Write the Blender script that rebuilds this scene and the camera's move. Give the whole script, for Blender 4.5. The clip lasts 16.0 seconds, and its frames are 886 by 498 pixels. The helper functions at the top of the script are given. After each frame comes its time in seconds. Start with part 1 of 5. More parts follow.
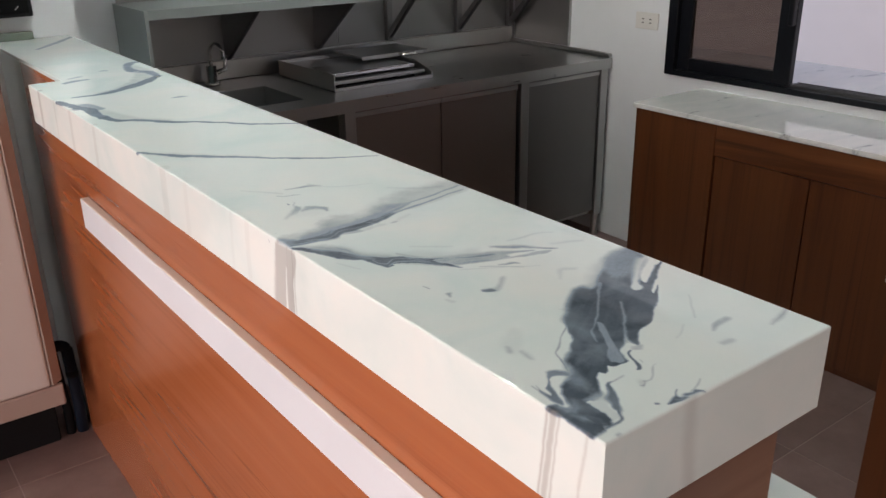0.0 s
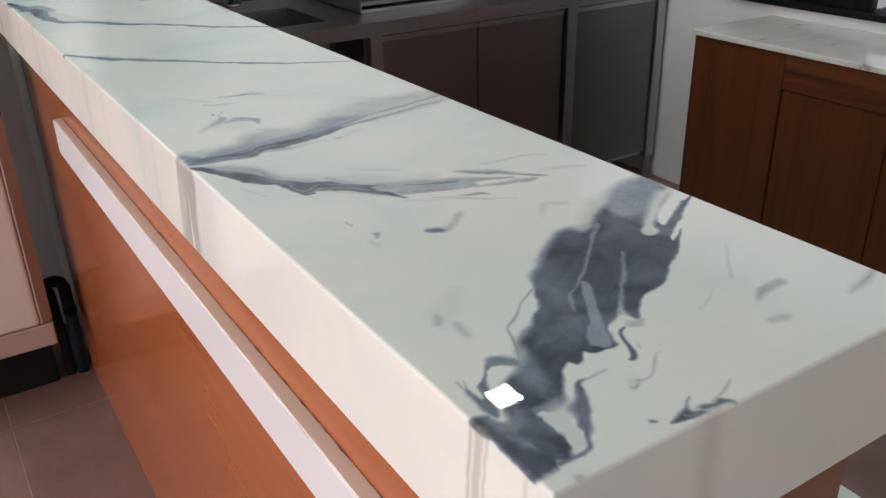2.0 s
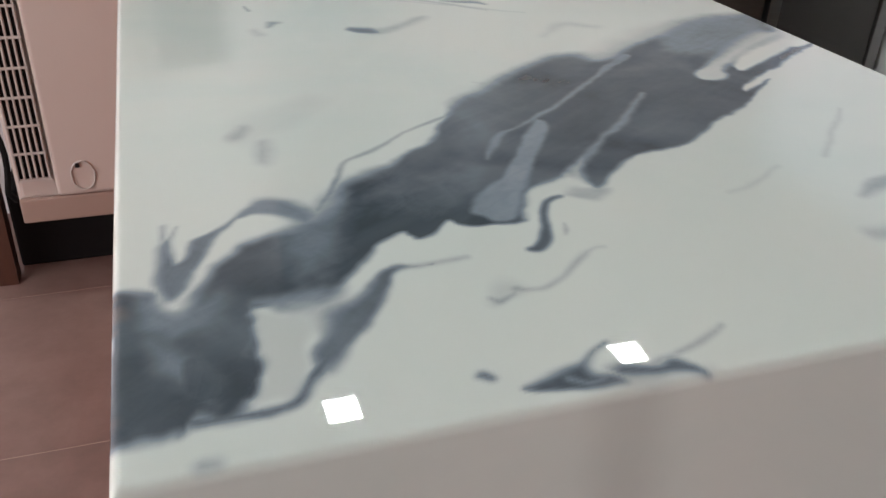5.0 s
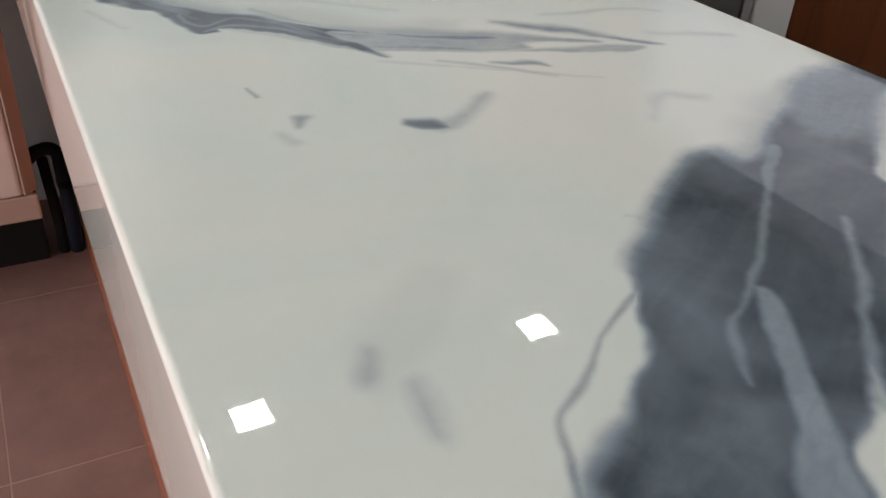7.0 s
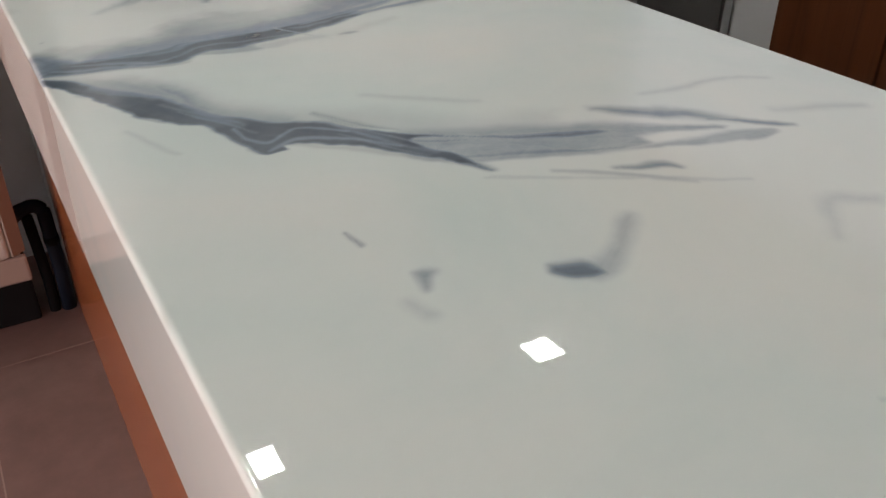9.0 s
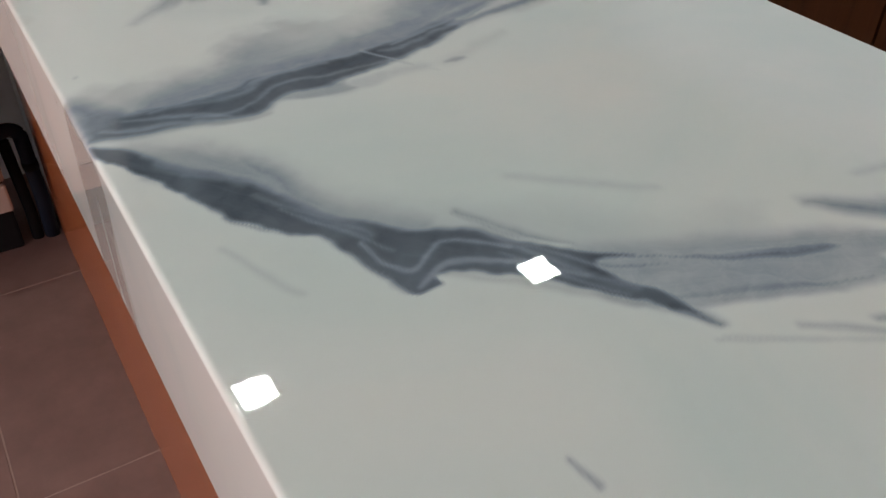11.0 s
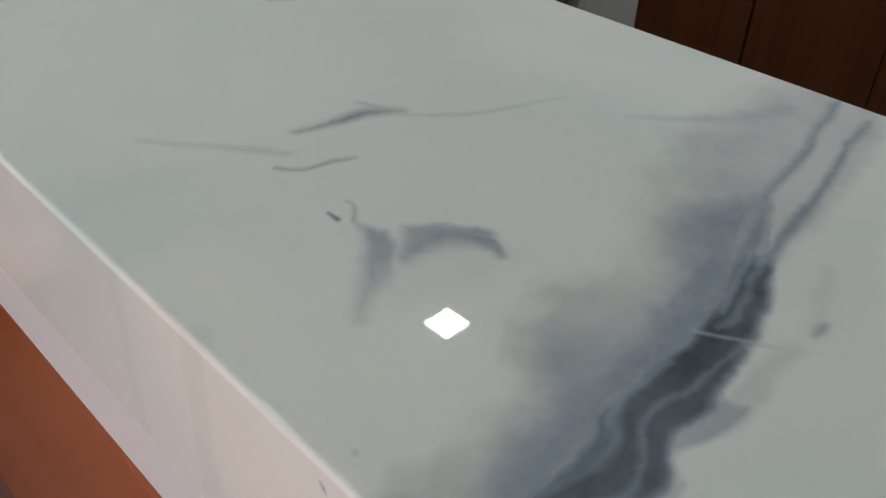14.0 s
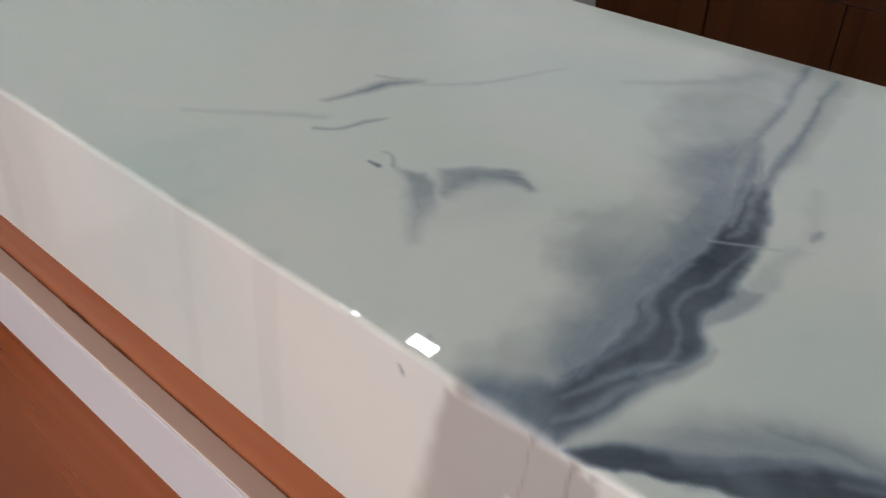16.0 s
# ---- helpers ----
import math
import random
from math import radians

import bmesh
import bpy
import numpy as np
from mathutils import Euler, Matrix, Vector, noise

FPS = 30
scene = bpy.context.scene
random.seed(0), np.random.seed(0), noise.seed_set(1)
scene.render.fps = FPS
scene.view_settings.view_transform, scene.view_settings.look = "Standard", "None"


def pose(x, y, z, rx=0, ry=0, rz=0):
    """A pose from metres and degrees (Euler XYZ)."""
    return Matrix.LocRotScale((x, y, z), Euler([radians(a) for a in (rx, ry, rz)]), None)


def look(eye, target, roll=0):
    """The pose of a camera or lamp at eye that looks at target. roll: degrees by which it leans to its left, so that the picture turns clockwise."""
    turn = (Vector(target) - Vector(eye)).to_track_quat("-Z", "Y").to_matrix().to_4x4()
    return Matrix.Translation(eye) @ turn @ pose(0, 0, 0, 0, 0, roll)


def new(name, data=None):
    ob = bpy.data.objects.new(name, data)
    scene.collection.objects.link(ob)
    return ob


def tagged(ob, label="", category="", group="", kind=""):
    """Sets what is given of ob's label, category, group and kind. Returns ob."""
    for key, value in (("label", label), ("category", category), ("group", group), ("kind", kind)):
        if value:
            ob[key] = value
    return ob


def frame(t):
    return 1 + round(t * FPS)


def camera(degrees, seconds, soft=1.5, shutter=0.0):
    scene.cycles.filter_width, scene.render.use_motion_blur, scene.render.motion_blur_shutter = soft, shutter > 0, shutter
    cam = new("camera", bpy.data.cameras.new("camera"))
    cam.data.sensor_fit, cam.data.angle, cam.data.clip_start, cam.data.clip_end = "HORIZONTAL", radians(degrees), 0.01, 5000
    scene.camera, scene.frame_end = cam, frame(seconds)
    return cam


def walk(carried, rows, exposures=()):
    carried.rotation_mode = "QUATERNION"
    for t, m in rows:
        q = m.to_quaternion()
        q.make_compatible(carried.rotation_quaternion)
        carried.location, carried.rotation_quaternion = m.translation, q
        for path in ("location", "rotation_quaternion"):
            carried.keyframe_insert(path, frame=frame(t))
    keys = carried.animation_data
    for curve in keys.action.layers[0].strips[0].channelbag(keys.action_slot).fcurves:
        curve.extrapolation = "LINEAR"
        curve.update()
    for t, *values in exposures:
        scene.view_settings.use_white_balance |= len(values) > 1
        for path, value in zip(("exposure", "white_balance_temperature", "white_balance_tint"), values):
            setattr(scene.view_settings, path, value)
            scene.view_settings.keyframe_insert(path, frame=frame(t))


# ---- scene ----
cam = camera(55.1, 16.0)
EXPOSURES = [(0, 0.22, 6520, 9), (2, 0.2, 6500, 9), (4, 0.22, 6420, 9), (6.5, 0.17, 6650, 11), (8.5, 0.01, 6760, 12), (11, -0.21, 6600, 12), (11.5, -0.19, 6570, 10), (12, -0.28, 6560, 10),
             (12.5, -0.13, 6530, 10), (13, -0.3, 6540, 10), (14.5, -0.52, 6500, 10), (16, -0.48, 6500, 10)]
PATH = [
    (0, (-0.373, -0.322, 1.458), (0.732, 1.167, 0.709), -0.9),
    (0.5, (-0.34, -0.293, 1.442), (0.748, 1.187, 0.651), -1.2),
    (1, (-0.295, -0.257, 1.412), (0.764, 1.237, 0.609), -1.3),
    (1.5, (-0.234, -0.222, 1.379), (0.777, 1.28, 0.529), -1.3),
    (2, (-0.173, -0.196, 1.353), (0.791, 1.326, 0.484), -1.2),
    (2.5, (-0.115, -0.172, 1.324), (0.761, 1.382, 0.421), -1.3),
    (3, (-0.069, -0.155, 1.297), (0.693, 1.442, 0.364), -0.9),
    (3.5, (-0.031, -0.132, 1.267), (0.622, 1.51, 0.331), 0.6),
    (4, (0.006, -0.121, 1.242), (0.581, 1.546, 0.299), 1.2),
    (4.2, (0.017, -0.118, 1.232), (0.568, 1.55, 0.276), 1.4),
    (6.3, (0.013, -0.038, 1.216), (0.704, 1.512, 0.158), 4.8),
    (6.5, (0.001, -0.02, 1.222), (0.741, 1.501, 0.154), 4.3),
    (7, (-0.015, 0.022, 1.228), (0.807, 1.502, 0.163), 3.4),
    (7.5, (-0.02, 0.053, 1.23), (0.857, 1.501, 0.164), 2.7),
    (8, (-0.024, 0.075, 1.231), (0.844, 1.54, 0.182), 1.6),
    (8.5, (-0.026, 0.092, 1.23), (0.865, 1.556, 0.199), 1.2),
    (8.7, (-0.025, 0.094, 1.232), (0.851, 1.571, 0.206), 0.4),
    (10.8, (-0.024, 0.193, 1.258), (0.803, 1.539, 0.032), 0.6),
    (11, (-0.027, 0.208, 1.259), (0.817, 1.535, 0.023), 1.1),
    (11.5, (-0.035, 0.246, 1.265), (0.863, 1.548, 0.04), 1.0),
    (12, (-0.047, 0.287, 1.268), (0.881, 1.57, 0.046), 0.4),
    (12.5, (-0.049, 0.321, 1.273), (0.949, 1.55, 0.05), 1.2),
    (13, (-0.052, 0.351, 1.281), (0.993, 1.56, 0.078), 1.3),
    (13.5, (-0.063, 0.379, 1.286), (1.026, 1.56, 0.093), 1.7),
    (14, (-0.072, 0.399, 1.276), (1.072, 1.541, 0.099), 1.8),
    (14.5, (-0.085, 0.405, 1.271), (1.081, 1.539, 0.107), 1.9),
    (15, (-0.099, 0.405, 1.27), (1.101, 1.527, 0.129), 2.3),
    (15.5, (-0.11, 0.398, 1.268), (1.121, 1.504, 0.145), 2.5),
    (16, (-0.121, 0.387, 1.264), (1.125, 1.497, 0.162), 1.7),
]
walk(cam, [(t, look(eye, target, roll)) for t, eye, target, roll in PATH], EXPOSURES)

# ---- world and lamps ----
TOP = 1.12          # height of the bar top
CEIL = 2.61
world = bpy.data.worlds.new("daylight")
scene.world = world
world.use_nodes = True
_n = world.node_tree.nodes
_sky = _n.new("ShaderNodeTexSky")
_sky.sky_type = "NISHITA"
_sky.sun_disc = False
_sky.sun_elevation, _sky.sun_rotation = radians(48), radians(250)
world.node_tree.links.new(_sky.outputs[0], _n["Background"].inputs[0])
_n["Background"].inputs[1].default_value = 0.15


def area(name, m, sx, sy, watts, colour):
    d = bpy.data.lights.new(name, "AREA")
    d.shape, d.size, d.size_y, d.energy, d.color = "RECTANGLE", sx, sy, watts, colour
    ob = new(name, d)
    ob.matrix_world = m
    return ob


# fill for daylight from an assumed, unseen shop front, set before its opening
area("shopfront_daylight", pose(-3.0, -0.25, 1.35, 0, -90, 0), 2.2, 3.4, 77, (1.0, 0.755, 0.70))

# ---- materials ----


def material(name, colour=(0.5, 0.5, 0.5), rough=0.5, metal=0.0, spec=0.5):
    m = bpy.data.materials.new(name)
    m.use_nodes = True
    b = m.node_tree.nodes["Principled BSDF"]
    b.inputs["Base Color"].default_value = (*colour, 1)
    b.inputs["Roughness"].default_value = rough
    b.inputs["Metallic"].default_value = metal
    b.inputs["Specular IOR Level"].default_value = spec
    return m


def node(m, kind, **values):
    n = m.node_tree.nodes.new(kind)
    for k, v in values.items():
        n.inputs[k.replace("_", " ")].default_value = v
    return n


def link(m, a, b):
    m.node_tree.links.new(a, b)


def bsdf(m):
    return m.node_tree.nodes["Principled BSDF"]


def coords(m, scale=(1, 1, 1), kind="Object"):
    c = m.node_tree.nodes.new("ShaderNodeTexCoord")
    mp = m.node_tree.nodes.new("ShaderNodeMapping")
    mp.inputs["Scale"].default_value = scale
    link(m, c.outputs[kind], mp.inputs[0])
    return mp.outputs[0]


def ramp(m, fac, stops):
    r = m.node_tree.nodes.new("ShaderNodeValToRGB")
    e = r.color_ramp.elements
    while len(e) < len(stops):
        e.new(0.5)
    for el, (p, c) in zip(e, stops):
        el.position, el.color = p, (*c, 1)
    link(m, fac, r.inputs[0])
    return r.outputs[0]


def bump(m, height, strength, distance):
    b = node(m, "ShaderNodeBump", Strength=strength, Distance=distance)
    link(m, height, b.inputs["Height"])
    link(m, b.outputs[0], bsdf(m).inputs["Normal"])
    return b


def maths(m, op, a, b=0.0, clamp=False):
    n = m.node_tree.nodes.new("ShaderNodeMath")
    n.operation, n.use_clamp = op, clamp
    for i, v in enumerate((a, b)):
        if isinstance(v, (int, float)):
            n.inputs[i].default_value = v
        else:
            link(m, v, n.inputs[i])
    return n.outputs[0]


def mixed(m, fac, a, b):
    n = m.node_tree.nodes.new("ShaderNodeMix")
    n.data_type = "RGBA"
    for i, v in ((0, fac), (6, a), (7, b)):
        if isinstance(v, (int, float)):
            n.inputs[i].default_value = v
        elif isinstance(v, tuple):
            n.inputs[i].default_value = (*v, 1)
        else:
            link(m, v, n.inputs[i])
    return n.outputs[2]


def plaster(name, colour):
    m = material(name, colour, 0.62)
    big = node(m, "ShaderNodeTexNoise", Scale=1.3, Detail=4.0, Roughness=0.6)
    fine = node(m, "ShaderNodeTexNoise", Scale=140.0, Detail=3.0)
    v = coords(m)
    link(m, v, big.inputs["Vector"]), link(m, v, fine.inputs["Vector"])
    dark = tuple(c * 0.9 for c in colour)
    link(m, ramp(m, big.outputs[0], [(0.35, dark), (0.65, colour)]), bsdf(m).inputs["Base Color"])
    bump(m, fine.outputs[0], 0.15, 0.002)
    return m


def wood(name, light, mid, dark, axis="y", rough=0.28):
    """Stained veneer: long streaks along one axis, pores, a clear satin coat."""
    m = material(name, mid, rough)
    long, short = 0.55, 15.0
    s = {"x": (long, short, short), "y": (short, long, short), "z": (short, short, long)}[axis]
    v = coords(m, s)
    a = node(m, "ShaderNodeTexNoise", Scale=1.0, Detail=6.0, Roughness=0.62, Distortion=0.9)
    link(m, v, a.inputs["Vector"])
    v2 = coords(m, tuple(x * 5 for x in s))
    b = node(m, "ShaderNodeTexNoise", Scale=1.0, Detail=4.0, Roughness=0.7)
    link(m, v2, b.inputs["Vector"])
    c1 = ramp(m, a.outputs[0], [(0.3, dark), (0.46, mid), (0.72, light)])
    c2 = ramp(m, b.outputs[0], [(0.3, tuple(x * 0.75 for x in dark)), (0.43, mid)])
    fac = maths(m, "MULTIPLY", maths(m, "SUBTRACT", 0.42, b.outputs[0], True), 3.0, True)
    v3 = coords(m, tuple(x * (0.45 if x == long else 1.7) for x in s))
    c = node(m, "ShaderNodeTexNoise", Scale=1.0, Detail=2.0, Roughness=0.4, Distortion=0.35)
    link(m, v3, c.inputs["Vector"])
    ridge = maths(m, "ABSOLUTE", maths(m, "SUBTRACT", c.outputs[0], 0.635))
    line = maths(m, "MULTIPLY", maths(m, "SUBTRACT", 0.011, ridge, True), 50.0, True)
    grained = mixed(m, fac, c1, c2)
    link(m, mixed(m, line, grained, tuple(x * 0.8 for x in dark)), bsdf(m).inputs["Base Color"])
    bsdf(m).inputs["Coat Weight"].default_value = 0.35
    bsdf(m).inputs["Coat Roughness"].default_value = 0.12
    bump(m, b.outputs[0], 0.03, 0.001)
    return m


def steel(name, colour, rough, axis):
    m = material(name, colour, rough, 1.0)
    s = {"x": (2, 300, 300), "y": (300, 2, 300), "z": (300, 300, 2)}[axis]
    a = node(m, "ShaderNodeTexNoise", Scale=1.0, Detail=3.0)
    link(m, coords(m, s), a.inputs["Vector"])
    b = node(m, "ShaderNodeTexNoise", Scale=5.0, Detail=5.0, Roughness=0.6)
    link(m, coords(m), b.inputs["Vector"])
    r = maths(m, "ADD", maths(m, "MULTIPLY", a.outputs[0], 0.1), maths(m, "MULTIPLY", b.outputs[0], 0.16))
    link(m, maths(m, "ADD", r, rough - 0.13), bsdf(m).inputs["Roughness"])
    bump(m, a.outputs[0], 0.025, 0.0004)
    return m


def marble():
    """Poured white resin with smoky grey veins under a clear glossy coat. The veins' density, wash and flow come with the mesh."""
    m = material("poured_marble_resin", (0.7, 0.72, 0.68), 0.06)
    dens = m.node_tree.nodes.new("ShaderNodeAttribute")
    dens.attribute_name = "vein"
    wash = m.node_tree.nodes.new("ShaderNodeAttribute")
    wash.attribute_name = "wash"
    flow = m.node_tree.nodes.new("ShaderNodeAttribute")
    flow.attribute_name = "flow"
    v = coords(m)
    edge = node(m, "ShaderNodeTexNoise", Scale=150.0, Detail=6.0, Roughness=0.6, Distortion=0.8)
    link(m, v, edge.inputs["Vector"])
    cloud = node(m, "ShaderNodeTexNoise", Scale=6.5, Detail=5.0, Roughness=0.55, Distortion=0.6)
    link(m, v, cloud.inputs["Vector"])
    mp = m.node_tree.nodes.new("ShaderNodeMapping")
    mp.inputs["Scale"].default_value = (5.0, 60.0, 1.0)
    link(m, flow.outputs["Vector"], mp.inputs[0])
    streak = node(m, "ShaderNodeTexNoise", Scale=1.0, Detail=2.5, Roughness=0.5, Distortion=0.7)
    link(m, mp.outputs[0], streak.inputs["Vector"])
    d = dens.outputs["Fac"]
    # ragged edge: strongest where the density is halfway
    mid = maths(m, "MULTIPLY", maths(m, "MULTIPLY", d, maths(m, "SUBTRACT", 1.0, d, True)), 1.3)
    mp2 = m.node_tree.nodes.new("ShaderNodeMapping")
    mp2.inputs["Scale"].default_value = (14.0, 170.0, 1.0)
    link(m, flow.outputs["Vector"], mp2.inputs[0])
    feather = node(m, "ShaderNodeTexNoise", Scale=1.0, Detail=5.0, Roughness=0.62, Distortion=1.2)
    link(m, mp2.outputs[0], feather.inputs["Vector"])
    rag = maths(m, "ADD", maths(m, "MULTIPLY", edge.outputs[0], 0.7), maths(m, "MULTIPLY", feather.outputs[0], 0.55))
    d2 = maths(m, "ADD", d, maths(m, "MULTIPLY", maths(m, "SUBTRACT", rag, 0.625), mid), True)
    # streaks inside the dark
    st = maths(m, "MULTIPLY", maths(m, "SUBTRACT", streak.outputs[0], 0.48), 0.34)
    puff = node(m, "ShaderNodeTexNoise", Scale=22.0, Detail=3.0, Roughness=0.45, Distortion=0.8)
    link(m, v, puff.inputs["Vector"])
    st = maths(m, "ADD", st, maths(m, "MULTIPLY", maths(m, "SUBTRACT", puff.outputs[0], 0.48), 0.62))
    d3 = maths(m, "ADD", d2, maths(m, "MULTIPLY", st, d2), True)
    white = ramp(m, cloud.outputs[0], [(0.32, (0.665, 0.785, 0.785)), (0.5, (0.745, 0.825, 0.82)), (0.68, (0.80, 0.84, 0.825))])
    smoke = mixed(m, wash.outputs["Fac"], white, (0.25, 0.296, 0.35))
    tone = ramp(m, streak.outputs[0], [(0.28, (0.030, 0.046, 0.064)), (0.5, (0.045, 0.066, 0.089)), (0.75, (0.088, 0.12, 0.152))])
    half = maths(m, "MULTIPLY", d3, 2.0, True)
    rest = maths(m, "MULTIPLY", maths(m, "SUBTRACT", d3, 0.5, True), 2.0, True)
    # apron streaks: their taupe colour holds the warm light on grey veins
    warm_streak = m.node_tree.nodes.new("ShaderNodeAttribute")
    warm_streak.attribute_name = "warm_streak"
    poured = mixed(m, rest, mixed(m, half, smoke, (0.275, 0.345, 0.425)), tone)
    link(m, mixed(m, warm_streak.outputs["Fac"], poured, (0.235, 0.2, 0.19)), bsdf(m).inputs["Base Color"])
    b = bsdf(m)
    b.inputs["Specular IOR Level"].default_value = 0.0
    b.inputs["Coat Weight"].default_value = 1.0
    b.inputs["Coat Roughness"].default_value = 0.015
    b.inputs["Roughness"].default_value = 0.5
    wav = node(m, "ShaderNodeTexNoise", Scale=420.0, Detail=3.0)
    link(m, v, wav.inputs["Vector"])
    bp = node(m, "ShaderNodeBump", Strength=0.006, Distance=0.0006)
    link(m, wav.outputs[0], bp.inputs["Height"])
    link(m, bp.outputs[0], b.inputs["Coat Normal"])
    return m


M_MARBLE = marble()
M_WOOD = wood("orange_brown_veneer", (0.46, 0.155, 0.06), (0.40, 0.122, 0.044), (0.27, 0.075, 0.026), "y", 0.25)
M_WOOD_V = wood("brown_veneer_upright", (0.142, 0.047, 0.0155), (0.108, 0.034, 0.0108), (0.06, 0.0175, 0.006), "z", 0.35)
M_WOOD_H = wood("brown_veneer_level", (0.205, 0.076, 0.027), (0.13, 0.042, 0.0145), (0.046, 0.015, 0.006), "y", 0.35)
M_WALL = plaster("white_wall_paint", (0.88, 0.905, 0.925))
M_CEIL = plaster("ceiling_paint", (0.50, 0.53, 0.47))
M_WHITE = plaster("white_lacquer", (0.80, 0.84, 0.91))
bsdf(M_WHITE).inputs["Roughness"].default_value = 0.3
M_STEEL = steel("brushed_steel", (0.44, 0.445, 0.44), 0.31, "x")
M_STEEL_V = steel("brushed_steel_upright", (0.45, 0.455, 0.45), 0.33, "z")
M_DARKSTEEL = steel("dull_steel", (0.20, 0.205, 0.21), 0.42, "z")
M_CHROME = material("chrome", (0.75, 0.75, 0.75), 0.08, 1.0)
M_BLACK = material("black_aluminium", (0.005, 0.006, 0.009), 0.32, 0.0, 0.3)
M_RUBBER = material("black_rubber", (0.007, 0.007, 0.008), 0.85, 0.0, 0.2)
M_PLASTIC = material("white_plastic", (0.78, 0.77, 0.74), 0.35)
M_GREY = plaster("grey_paint", (0.55, 0.64, 0.65))
M_TAUPE = plaster("lightened_taupe", (0.80, 0.75, 0.68))
M_STRIP = plaster("grey_green_stone", (0.20, 0.235, 0.195))
M_HOOD = plaster("dark_green_grey_paint", (0.05, 0.062, 0.05))
M_GROUT = plaster("grout", (0.17, 0.125, 0.11))
# unseen glowing sky sheet, added for the pale reflection in the bar top
M_SKYGLOW = material("hazy_sky", (0.0, 0.0, 0.0), 1.0, 0.0, 0.0)
bsdf(M_SKYGLOW).inputs["Emission Color"].default_value = (0.93, 0.92, 1.0, 1)
bsdf(M_SKYGLOW).inputs["Emission Strength"].default_value = 0.72
M_JOINT = plaster("tile_joint", (0.40, 0.31, 0.27))
# brown tone stands in for shade and reflected wood on the edge strip
M_EDGE = plaster("shade_brown_plastic", (0.33, 0.255, 0.22))
M_PINK = plaster("glowing_mauve_wall", (0.66, 0.58, 0.62))
# emission stands in for daylight on the outside wall
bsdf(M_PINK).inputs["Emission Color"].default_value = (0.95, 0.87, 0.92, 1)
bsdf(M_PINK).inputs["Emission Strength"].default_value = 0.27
M_TILE = material("brown_grey_tile", (0.2, 0.15, 0.13), 0.38)
_t1 = node(M_TILE, "ShaderNodeTexNoise", Scale=7.0, Detail=8.0, Roughness=0.65)
link(M_TILE, coords(M_TILE), _t1.inputs["Vector"])
_oi = M_TILE.node_tree.nodes.new("ShaderNodeObjectInfo")
_tc = ramp(M_TILE, _t1.outputs[0], [(0.3, (0.205, 0.132, 0.118)), (0.5, (0.25, 0.164, 0.148)), (0.72, (0.305, 0.205, 0.186))])
link(M_TILE, mixed(M_TILE, maths(M_TILE, "MULTIPLY", _oi.outputs["Random"], 0.25), _tc, (0.09, 0.068, 0.06)), bsdf(M_TILE).inputs["Base Color"])
M_GLASS = material("window_glass", (0.9, 0.9, 0.9), 0.02)
bsdf(M_GLASS).inputs["Transmission Weight"].default_value = 1.0
bsdf(M_GLASS).inputs["IOR"].default_value = 1.45
M_TINT = material("bronze_tinted_glass", (0.2, 0.155, 0.13), 0.03)
bsdf(M_TINT).inputs["Transmission Weight"].default_value = 0.85
M_LAMP = material("lamp_diffuser", (1, 1, 1), 0.5)
bsdf(M_LAMP).inputs["Emission Color"].default_value = (0.92, 1.0, 0.975, 1)
bsdf(M_LAMP).inputs["Emission Strength"].default_value = 236.0

# ---- mesh helpers ----


def finish(name, bm, mat, smooth=False):
    me = bpy.data.meshes.new(name)
    bmesh.ops.recalc_face_normals(bm, faces=bm.faces)
    bm.to_mesh(me)
    bm.free()
    me.materials.append(mat)
    if smooth:
        for p in me.polygons:
            p.use_smooth = True
    return me


def part(name, bm, mat, parent=None, label="", smooth=False):
    ob = new(name, finish(name, bm, mat, smooth))
    if parent is not None:
        ob.parent = parent
        ob.matrix_parent_inverse = parent.matrix_basis.inverted()
    if label:
        ob["label"] = label
    return ob


def thing(name, x, y, z, label, category, group="", kind=""):
    ob = new(name)
    ob.empty_display_size = 0.05
    ob.matrix_basis = pose(x, y, z)
    return tagged(ob, label, category, group, kind)


def box(x0, x1, y0, y1, z0, z1, bevel=0.0, seg=2, bm=None):
    bm = bm or bmesh.new()
    vs = bmesh.ops.create_cube(bm, size=1.0)["verts"]
    for v in vs:
        v.co = Vector(((x0 + x1) / 2 + v.co.x * (x1 - x0), (y0 + y1) / 2 + v.co.y * (y1 - y0), (z0 + z1) / 2 + v.co.z * (z1 - z0)))
    if bevel:
        es = list({e for v in vs for e in v.link_edges})
        bmesh.ops.bevel(bm, geom=es, offset=bevel, segments=seg, affect="EDGES", profile=0.5)
    return bm


def tube(points, radius, n=14, bm=None):
    """A round tube along points; radius may be one number or one for each point."""
    bm = bm or bmesh.new()
    pts = [Vector(p) for p in points]
    rad = radius if isinstance(radius, (list, tuple)) else [radius] * len(pts)
    rings = []
    for i, p in enumerate(pts):
        d = (pts[min(i + 1, len(pts) - 1)] - pts[max(i - 1, 0)]).normalized()
        side = d.cross(Vector((0, 0, 1)) if abs(d.z) < 0.9 else Vector((0, 1, 0))).normalized()
        up = side.cross(d)
        rings.append([bm.verts.new(p + rad[i] * (math.cos(a) * side + math.sin(a) * up)) for a in (2 * math.pi * k / n for k in range(n))])
    for a, b in zip(rings, rings[1:]):
        for k in range(n):
            bm.faces.new((a[k], a[(k + 1) % n], b[(k + 1) % n], b[k]))
    bm.faces.new(rings[0][::-1]), bm.faces.new(rings[-1])
    return bm


